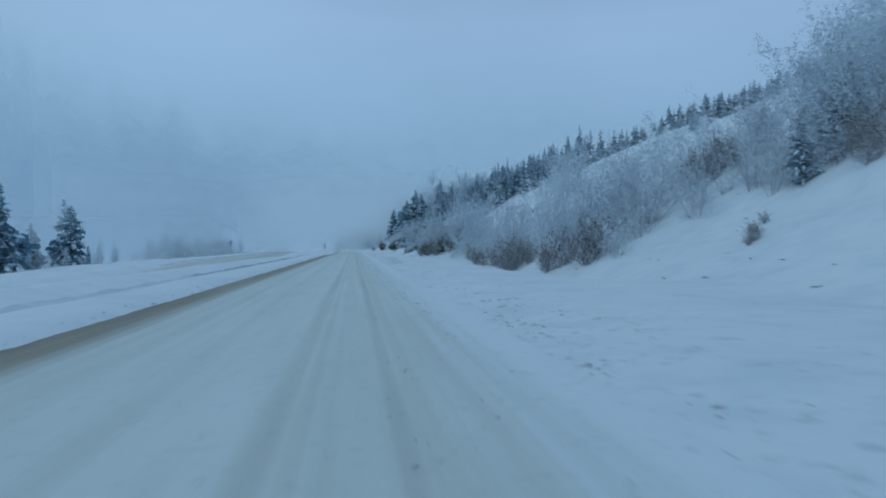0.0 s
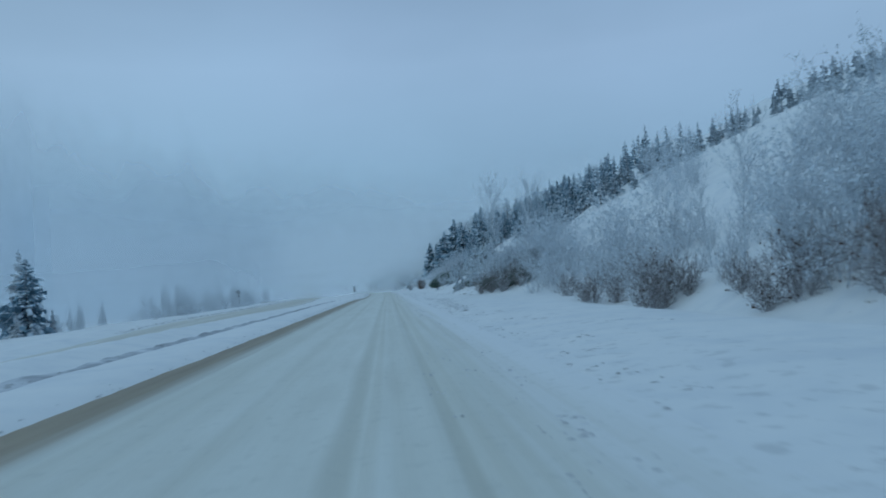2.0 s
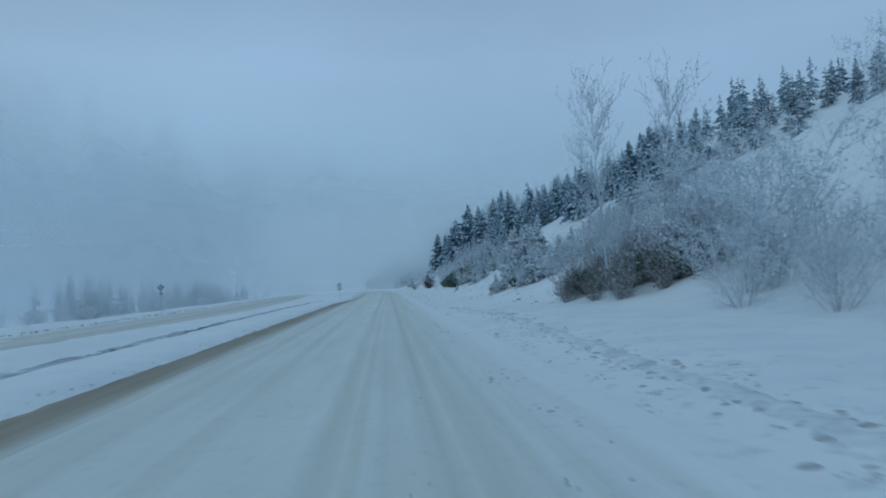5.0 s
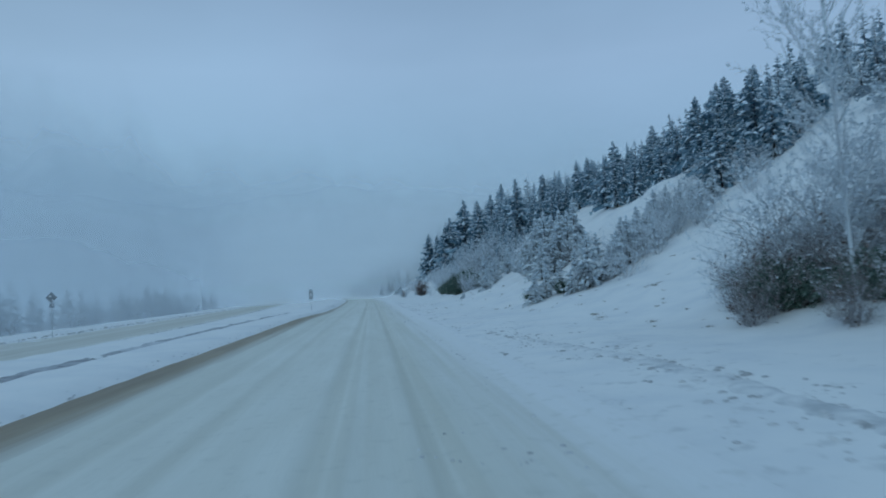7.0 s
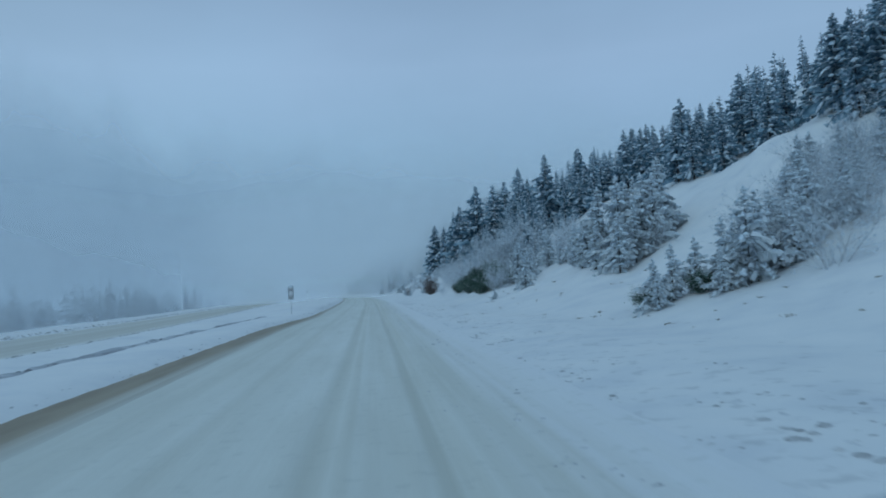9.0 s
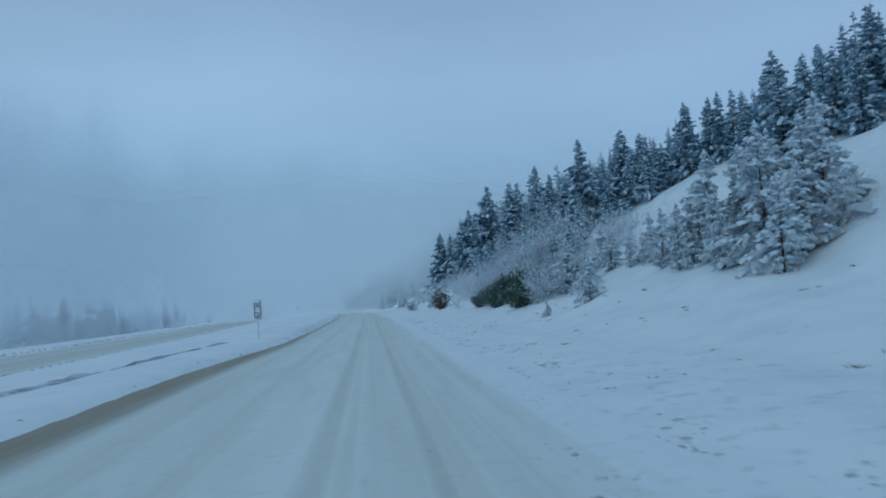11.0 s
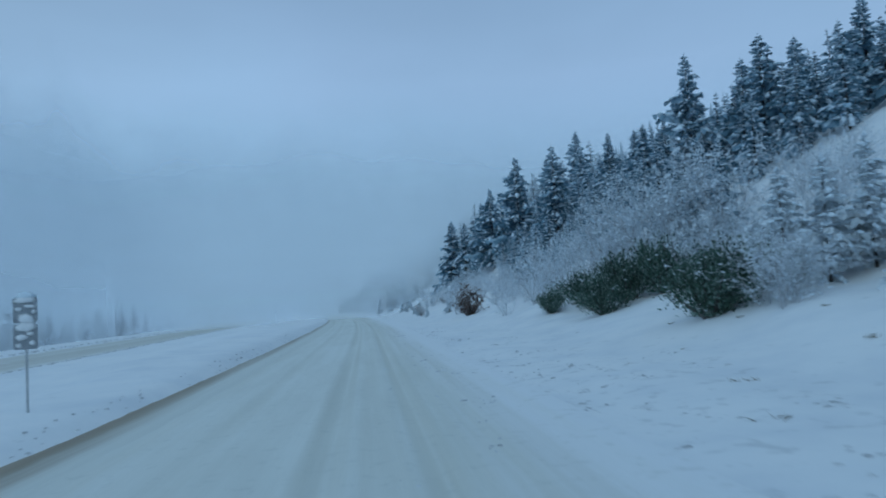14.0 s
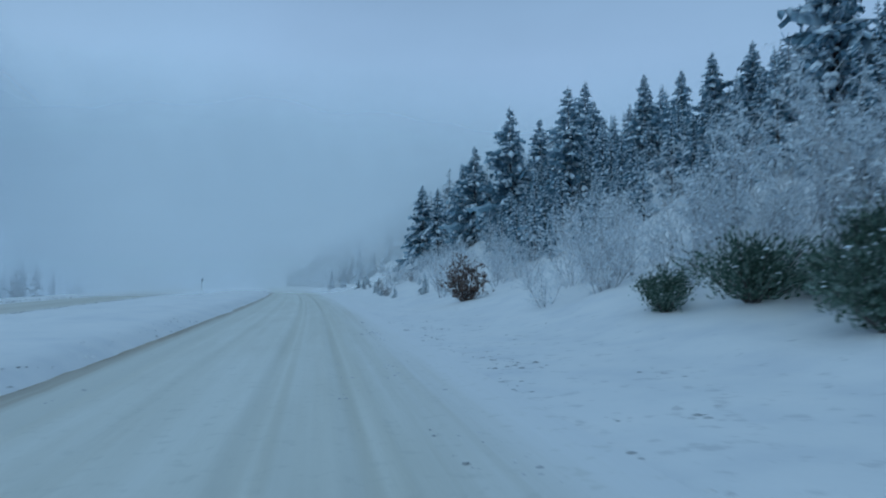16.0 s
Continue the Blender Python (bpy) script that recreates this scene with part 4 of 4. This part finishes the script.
# small laden spruces on the bench and slope
BENCH = "small spruces on the bench"
chute = lambda x: (x - 19.0) * 1.15
for x, y in spread_over(9, (18.5, 25), (189, 200), 1.9, lambda x, y: y > 188 + chute(x), 5):
    plant(laden[rnd.randint(3)], x, y, rnd.uniform(0.8, 1.5), group=BENCH)
for x, y, h in ((17.6, 169.8, 4.6), (18.8, 171.2, 4.2), (21.8, 173.2, 4.4), (24.4, 176.0, 4.2), (16.6, 170.4, 3.4), (20.0, 169.6, 3.6), (21.6, 171.0, 4.2)):
    plant(laden[rnd.randint(3)], x, y, h / 4.0, group=BENCH)
for x, y in spread_over(22, (13, 32), (168.5, 192), 1.9, lambda x, y: 169 + max(0, x - 23) * 0.6 < y < 172 + max(0, chute(x)), 6):
    plant(laden[rnd.randint(3)], x, y, rnd.uniform(0.5, 0.95), group=BENCH)
for x, y, h in ((20.2, 193.6, 7.0), (21.8, 192.4, 6.4), (24.0, 194.5, 6.8), (21.0, 200.8, 6.4), (21.9, 212.1, 3.7), (20.3, 206.6, 4.2), (20.0, 203.5, 4.4), (19.8, 201.0, 4.1), (20.8, 214.0, 2.9), (18.7, 219.1, 3.9), (18.7, 224.7, 4.6), (17.1, 219.5, 4.8), (17.1, 214.3, 3.5), (15.6, 208.8, 3.2), (21.5, 222.5, 4.2), (20.3, 217.0, 3.6)):
    plant(laden[rnd.randint(3)], x, y, h / 4.0, group=BENCH)
plant(laden[0], 12.2, 208, 0.28, label="tiny snow-laden spruce seedling on the verge")
for x, y, size in ((14.3, 171.0, 0.7), (13.2, 170.2, 0.45), (16.0, 169.4, 0.5)):
    plant(laden[rnd.randint(3)], x, y, size, group=BENCH)
# rimed shrubs
upper = []
for x, y in scatter(22, (32, 62), (48, 96), 3.0, lambda u, y: u > 30 + (y - 48) * 0.2, 27):
    upper.append((x, y, rnd.uniform(1.2, 1.8)))
open_snow = lambda u, y: y > 76 and math.sin(0.62 * u + 0.20 * y) + math.sin(0.31 * y - 0.37 * u + 1.0) < -0.35
for x, y in scatter(84, (1.5, 36), (62, 140), 2.3, lambda u, y: not open_snow(u, y) and not (y > 132 and u > 8) and not (103 < y < 142 and u > 14 - 0.1 * (y - 103)) and (u < 26 or y < 92), 7):
    size = rnd.uniform(0.4, 0.8) if 82 < y < 107 else rnd.uniform(0.65, 1.35)
    if x - float(toe(y)) > 17:
        if rnd.rand() < 0.6:
            upper.append((x, y, size))
    else:
        plant(grey[rnd.randint(5)], x, y, size, group="rimed shrubs on the slope")
scrub = [shrub("bare_shrub", 470 + k, 4.2, 7, SCRUB_RULE, RIME_BARK, RIME_TWIG, "leafless shrub with rime-grey twigs", "shrub", lean=0.85, rime=420, tuft=0.10) for k in range(3)]
belt = []
r3 = np.random.RandomState(61)
for _ in range(46):
    y = r3.uniform(196, 330)
    belt.append((float(other_x(y)) - 19 - abs(r3.normal(0, 8)), y, r3.uniform(0.5, 1.1)))
forest("valley_scrub", scrub, belt, "rime-white leafless thicket along the misty valley edge", 28)
forest("hill_scrub", scrub, upper, "thicket of rime-grey leafless shrubs on the upper slope", 26)
discard(scrub)
for x, y in spread_over(14, (36, 58), (53, 66), 2.4, lambda x, y: x > 37.5 - (y - 55) * 0.3, 17):
    plant(grey[rnd.randint(5)], x, y, rnd.uniform(0.8, 1.4), group="rimed shrubs on the slope")
TREES = "rimed trees on the slope"
for x, y in spread_over(16, (38, 60), (54, 72), 2.8, lambda x, y: x > 38.5 and y > 54 + max(0, 46 - x) * 0.1, 41):
    plant(alder[rnd.randint(3)], x, y, rnd.uniform(0.85, 1.4), group=TREES)
for x, y in spread_over(13, (33, 62), (78, 98), 3.2, lambda x, y: y > 82 and x > 30 + (y - 82) * 0.4, 42):
    plant(alder[rnd.randint(3)], x, y, rnd.uniform(0.6, 1.0), group=TREES)
for x, y in spread_over(19, (20, 34), (70, 140), 2.6, lambda x, y: not 82 < y < 107 and not open_snow(x - 2.4 - float(toe(y)), y) and float(toe(y)) + 2.6 < x < float(toe(y)) + 12 - 0.06 * max(0, y - 90), 43):
    plant(alder[rnd.randint(3)], x, y, rnd.uniform(0.8, 1.2), group=TREES)
for x, y in spread_over(10, (34, 47), (122, 142), 2.4, lambda x, y: abs(x - 38.5 - (y - 126) * 0.45) < 3.5, 47):
    plant(alder[rnd.randint(3)], x, y, rnd.uniform(0.5, 0.85), group=TREES)
for x, y in spread_over(9, (15.5, 25), (130.5, 143), 2.2, lambda x, y: True, 44):
    plant(alder[rnd.randint(3)], x, y, rnd.uniform(0.55, 0.95), group=TREES)
for x, y in scatter(50, (0.5, 16), (228, 345), 1.9, lambda u, y: u > 3.0 or y > 246, 8):
    plant(grey[rnd.randint(5)], x, y, rnd.uniform(0.4, 0.9), group="rimed shrubs on the slope")
in_chute = lambda x, y: x > 17 and 172 + chute(x) < y < 188 + chute(x)
for x, y in scatter(24, (7, 17), (184, 236), 2.0, lambda u, y: ((u > 8 and y < 214) or y > 230) and not in_chute(u + 2.4 + float(toe(y)), y) and not (u > 12 and 196 < y < 228), 19):
    plant(grey[rnd.randint(5)], x, y, rnd.uniform(0.35, 0.75), group="rimed shrubs on the slope")
for x, y in scatter(14, (12, 22), (168, 192), 2.3, lambda u, y: not in_chute(u + 2.4 + float(toe(y)), y), 9):
    plant(grey[rnd.randint(5)], x, y, rnd.uniform(0.4, 0.8), group="rimed shrubs on the slope")
for x, y, s in ((20.2, 92.5, 0.7), (22.3, 94, 0.9), (21.5, 100, 0.9), (23.4, 102.5, 1.0), (20.2, 104, 0.8), (22.2, 108, 0.9), (20.0, 110.5, 0.8), (24.5, 97, 1.0), (18.6, 114, 0.8), (20.6, 117, 0.9), (17.4, 119.5, 0.7), (19.3, 122.5, 0.9), (17.2, 139.5, 1.2), (19.5, 137, 1.1), (18.2, 140, 1.0), (21, 134, 1.2), (20.5, 139, 1.0), (16.0, 133.0, 0.5), (22.5, 131, 1.1), (14.6, 141.6, 0.6), (15.4, 143.2, 0.55), (14.9, 139.4, 0.5), (16.4, 141.4, 0.8), (13.9, 217.4, 0.6), (14.8, 218.2, 0.65), (14.3, 219.0, 0.7), (18.5, 238.0, 1.5), (20.5, 240.5, 1.6), (19.0, 243.0, 1.4), (22.5, 237.0, 1.5), (14.6, 246.0, 0.8), (16.4, 248.5, 1.0), (18.0, 246.5, 1.2), (14.4, 252.5, 0.8), (16.8, 255.0, 1.1), (19.5, 251.0, 1.3), (15.0, 259.0, 0.9), (17.6, 262.0, 1.2), (21.8, 247.5, 1.4)):
    plant(grey[rnd.randint(5)], x, y, s, group="rimed shrubs on the slope")
for x, y in scatter(16, (4, 18), (165, 184), 1.7, lambda u, y: u < 4 + (y - 163) * 0.9 and not in_chute(u + 2.4 + float(toe(y)), y), 29):
    plant(grey[rnd.randint(5)], x, y, rnd.uniform(0.5, 0.9), group="rimed shrubs on the slope")
# dark bushes at the foot of the slope
for x, y, s in ((22.0, 72.5, 1.2), (21.0, 74.2, 0.9), (22.9, 66.8, 1.3), (24.6, 68, 1.2), (20.0, 88.4, 1.15), (21.4, 90, 1.2), (19.3, 86.6, 0.75), (22.4, 87.6, 0.9), (17.4, 98, 0.6), (18.6, 99.6, 0.75), (20.0, 97.2, 0.8), (23.0, 105.4, 0.85), (24.2, 103.2, 0.9), (18.2, 107, 0.7), (22.6, 80, 0.8), (22.5, 111, 0.6), (40.5, 70.4, 1.0), (39.2, 72.2, 0.8), (38.6, 75.0, 1.15), (40.2, 77.0, 1.2), (41.4, 74.2, 1.2), (42.8, 76.0, 1.1), (38.6, 48.2, 0.9), (40.6, 50.4, 1.1), (42.2, 54.4, 1.2), (44.4, 60.2, 1.3), (15.6, 132.2, 0.8), (18.0, 130.8, 0.9), (14.4, 134.2, 0.6), (13.4, 138.2, 0.7), (14.6, 138.8, 0.85), (17.2, 141.2, 1.0), (16.4, 137.6, 0.9), (18.4, 135.4, 1.0), (20.4, 133.6, 1.0), (19.6, 136.8, 1.1), (28.6, 47.0, 0.4), (29.4, 48.4, 0.32), (27.7, 46.2, 0.28), (31.0, 49.6, 0.3)):
    plant(brown[rnd.randint(2)], x, y, s, group="brown shrubs on the slope")
plant(red, 11.3, 272, 1.3)
for x, y in spread_over(16, (8.5, 15), (288, 372), 3.0, lambda x, y: x + float(-road_x(y)) > 8.5, 46):
    plant(laden[rnd.randint(3)] if rnd.rand() < 0.6 else brown[rnd.randint(2)], x, y, rnd.uniform(0.3, 0.6))
for x, y, s in ((18.8, 134.0, 1.1), (16.3, 143.4, 0.75), (15.3, 138.6, 1.0), (16.9, 136.4, 0.95), (21.2, 132.0, 1.0), (19.4, 132.4, 1.1), (12.9, 220.6, 1.2), (14.8, 221.8, 1.3), (13.6, 171.6, 0.6), (15.4, 170.4, 0.5), (13.4, 233.9, 1.1), (15.3, 235.5, 1.4), (17.0, 233.5, 1.45), (14.8, 241.2, 1.25), (16.0, 238.6, 0.85), (13.2, 244.6, 0.8)):
    plant(juniper[rnd.randint(2)], x, y, s, group="evergreen bushes at the foot of the slope")
plant(tall[0], 16.2, 136.5, 1.0, 0.4)
plant(tall[1], 19.6, 134.5, 0.95, 2.0)
for x, y, size, turn in ((24.5, 83.0, 0.75, 3.0), (22.6, 73.6, 0.62, 1.0), (24.0, 71.4, 0.66, 4.4), (26.5, 92.0, 0.6, 5.2)):
    plant(tall[0 if size > 0.64 else 1], x, y, size, turn)
# left side, beyond the far carriageway
for x, y, h in ((-58.7, 155.8, 13.0), (-61.0, 131.0, 16.5)):
    plant(broad[1], x, y, h / 11.0, group="spruces beyond the far carriageway", label="dark spruce with heavy snow beyond the far carriageway")
for x, y, h in ((-60.6, 158.5, 14.6), (-62.0, 146.0, 8.5), (-59.0, 140.5, 7.5), (-64.5, 151.0, 9.5), (-57.2, 149.5, 4.0), (-57.0, 161.0, 4.5), (-62.5, 136.0, 8.0)):
    plant(rimed[rnd.randint(3)], x, y, h / 8.0, group="pale spruces beyond the far carriageway")
r2 = np.random.RandomState(12)
pale = []
for k in range(30):
    y = r2.uniform(165, 200)
    pale.append((-r2.uniform(62, 84), y, r2.uniform(0.55, 1.05)))
for k in range(120):
    y = r2.uniform(200, 400)
    pale.append((float(other_x(y)) - 20 - abs(r2.normal(0, 9)), y, r2.uniform(0.4, 1.05)))
pale.sort(key=lambda p: p[1])
for x, y, size in pale[:30]:
    plant(rimed[r2.randint(3)], x, y, size * 0.7, group="pale spruces beyond the far carriageway")
forest("valley_spruces", faint, pale[30:], "rimed spruces paled by haze, scattered along the misty valley", 23)
discard(faint + haze_greyed)
for k in range(24):
    y = r2.uniform(140, 400)
    x = float(other_x(y)) - r2.uniform(9, 30)
    plant(grey[r2.randint(5)], x, y, r2.uniform(0.3, 0.6), group="low shrubs beyond the far carriageway", label="low rimed shrub beyond the far carriageway")


def far_wood():
    """The wood that fades into the low cloud, far along the hill."""
    r = random.Random(77)
    fv, ff = [], []
    for _ in range(980):
        y = 392 + 220 * r.random() ** 0.7
        u = 1.5 + 112 * r.random() ** 1.4
        x = u + float(toe(y))
        z = float(ground_z(x, y))
        h = r.uniform(3.5, 14) * min(1.0, 0.45 + u / 45)
        for lev in range(6):
            f = lev / 6
            rad = h * 0.2 * (1 - f) * r.uniform(0.8, 1.2) + 0.2
            n = len(fv)
            for k in range(7):
                a = 6.283 * k / 7 + lev
                q = rad * r.uniform(0.7, 1.2)
                fv.append((x + q * math.cos(a), y + q * math.sin(a), z + h * f - r.uniform(0, 0.06) * h))
            fv.append((x, y, z + h * (f + 0.30)))
            ff.extend((n + k, n + (k + 1) % 7, n + 7) for k in range(7))
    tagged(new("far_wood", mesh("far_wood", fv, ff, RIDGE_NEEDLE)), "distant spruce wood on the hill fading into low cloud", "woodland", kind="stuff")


far_wood()


# ---- dead grass in the snow ----
def tufts(name, places, label, seed):
    r = random.Random(seed)
    verts, faces = [], []
    for x, y, s in places:
        z = float(ground_z(x, y))
        for _ in range(16):
            a, t = r.random() * 6.283, r.uniform(0.2, 1.0)
            root = Vector((x + r.gauss(0, 0.22) * s, y + r.gauss(0, 0.14) * s, z - 0.02))
            tube(verts, faces, root, root + Vector((math.cos(a) * t, math.sin(a) * t, 0.45)) * s * r.uniform(0.2, 0.5), 0.014, 0)
    tagged(new(name, mesh(name, verts, faces, STRAW)), label, "dead grass", kind="stuff")


spots = []
for _ in range(60):
    y = rnd.uniform(150, 224)
    spots.append((float(toe(y)) + rnd.normal(2.0, 2.6), y, rnd.uniform(0.25, 0.7)))
for _ in range(34):
    y = rnd.uniform(140, 166)
    spots.append((float(toe(y)) + rnd.uniform(-1, 16), y, rnd.uniform(0.25, 0.8)))
for _ in range(24):
    y = rnd.uniform(20, 75)
    spots.append((float(toe(y)) + rnd.uniform(0, 18), y, rnd.uniform(0.3, 0.9)))
tufts("grass_tufts", spots, "tufts of dead grass poking through the snow", 15)


# ---- road signs ----
def plate(verts, faces, outline, y, thick):
    """A flat plate from its outline in x and z, with thickness along y."""
    n, base = len(outline), len(verts)
    verts += [(x, y, z) for x, z in outline] + [(x, y + thick, z) for x, z in outline]
    faces.append(tuple(base + k for k in range(n)))
    faces.append(tuple(base + n + k for k in reversed(range(n))))
    faces += [(base + (k + 1) % n, base + k, base + n + k, base + n + (k + 1) % n) for k in range(n)]


def rounded(cx, cz, w, h, rad, steps=4):
    points = []
    for sx, sz, start in ((1, 1, 0), (-1, 1, 90), (-1, -1, 180), (1, -1, 270)):
        for k in range(steps + 1):
            a = radians(start + 90 * k / steps)
            points.append((cx + sx * (w / 2 - rad) + rad * math.cos(a), cz + sz * (h / 2 - rad) + rad * math.sin(a)))
    return points


def post(thing, h):
    v, f = [], []
    tube(v, f, Vector((0, 0.04, -0.4)), Vector((0, 0.04, h)), 0.028, 0.028, 10)
    part("post", mesh("post", v, f, STEEL, True), thing)


def stuck_snow(parent, patches, seed):
    """Snow plastered on a plate's face: x, z, half width, half height."""
    r = random.Random(seed)
    v, f = [], []
    for x, z, w, h in patches:
        dome(v, f, Vector((x, -0.012, z)), Vector((w, 0, 0)), Vector((0, 0, h)), Vector((0, -0.035, 0)), r, 9)
    part("stuck_snow", mesh("stuck_snow", v, f, SIGN_STICK, True), parent, "wet snow plastered on the face")


def stacked_sign():
    thing = tagged(new("road_sign"), "stacked rectangular road signs plastered with snow on a post", "road sign")
    post(thing, 2.85)
    for cz, h, patches in ((2.53, 0.62, ((-0.02, 2.78, 0.27, 0.09), (0.12, 2.62, 0.14, 0.06), (-0.15, 2.56, 0.11, 0.05), (0.02, 2.31, 0.25, 0.12), (0.2, 2.48, 0.06, 0.05))), (1.87, 0.62, ((0.0, 2.10, 0.26, 0.13), (-0.1, 1.86, 0.17, 0.08), (0.16, 1.72, 0.09, 0.07), (-0.17, 1.66, 0.08, 0.06), (0.12, 1.94, 0.1, 0.05)))):
        v, f = [], []
        plate(v, f, rounded(0, cz, 0.58, h, 0.05), 0.0, 0.006)
        panel = part("sign_panel", mesh("sign_panel", v, f, SIGN_FACE), thing)
        stuck_snow(panel, patches, int(cz * 100))
    v, f = [], []
    dome(v, f, Vector((0, 0.02, 2.87)), Vector((0.27, 0, 0)), Vector((0, 0.07, 0)), Vector((0, 0, 0.12)), random.Random(3), 8)
    part("snow_cap", mesh("snow_cap", v, f, BOUGH_SNOW, True), thing, "cap of snow on the top edge")
    return thing


def warning_sign():
    thing = tagged(new("warning_sign"), "dark diamond road sign with a small plate, partly snowed over", "road sign")
    post(thing, 4.3)
    v, f = [], []
    plate(v, f, [(0, 3.45), (0.56, 4.0), (0, 4.56), (-0.56, 4.0)], 0.0, 0.006)
    panel = part("sign_panel", mesh("sign_panel", v, f, SIGN_FACE), thing)
    stuck_snow(panel, ((-0.12, 4.12, 0.16, 0.10), (0.12, 3.72, 0.10, 0.08)), 8)
    v, f = [], []
    plate(v, f, rounded(0.02, 3.2, 0.46, 0.42, 0.04), 0.0, 0.006)
    panel = part("sub_panel", mesh("sub_panel", v, f, SIGN_FACE), thing)
    stuck_snow(panel, ((0.08, 3.25, 0.08, 0.07),), 9)
    return thing


stacked_sign().matrix_basis = Matrix.Translation((-8.4, 213.8, float(ground_z(-8.4, 213.8))))
warning_sign().matrix_basis = Matrix.Translation((-31.4, 187.4, float(ground_z(-31.4, 187.4))))


def snow_pole():
    """A slim marker pole with a small plate at its head."""
    thing = tagged(new("snow_pole"), "slim snow marker pole with a small dark plate beside the median", "marker pole", "snow poles along the median")
    post(thing, 2.5)
    v, f = [], []
    plate(v, f, rounded(0, 2.4, 0.34, 0.42, 0.05), 0.0, 0.006)
    part("marker_plate", mesh("marker_plate", v, f, SIGN_FACE), thing)
    return thing


pole = snow_pole()
pole.matrix_basis = Matrix.Translation((-17.5, 335.0, float(ground_z(-17.5, 335.0))))
copy_thing(pole, Matrix.Translation((-16.5, 385.0, float(ground_z(-16.5, 385.0)))))
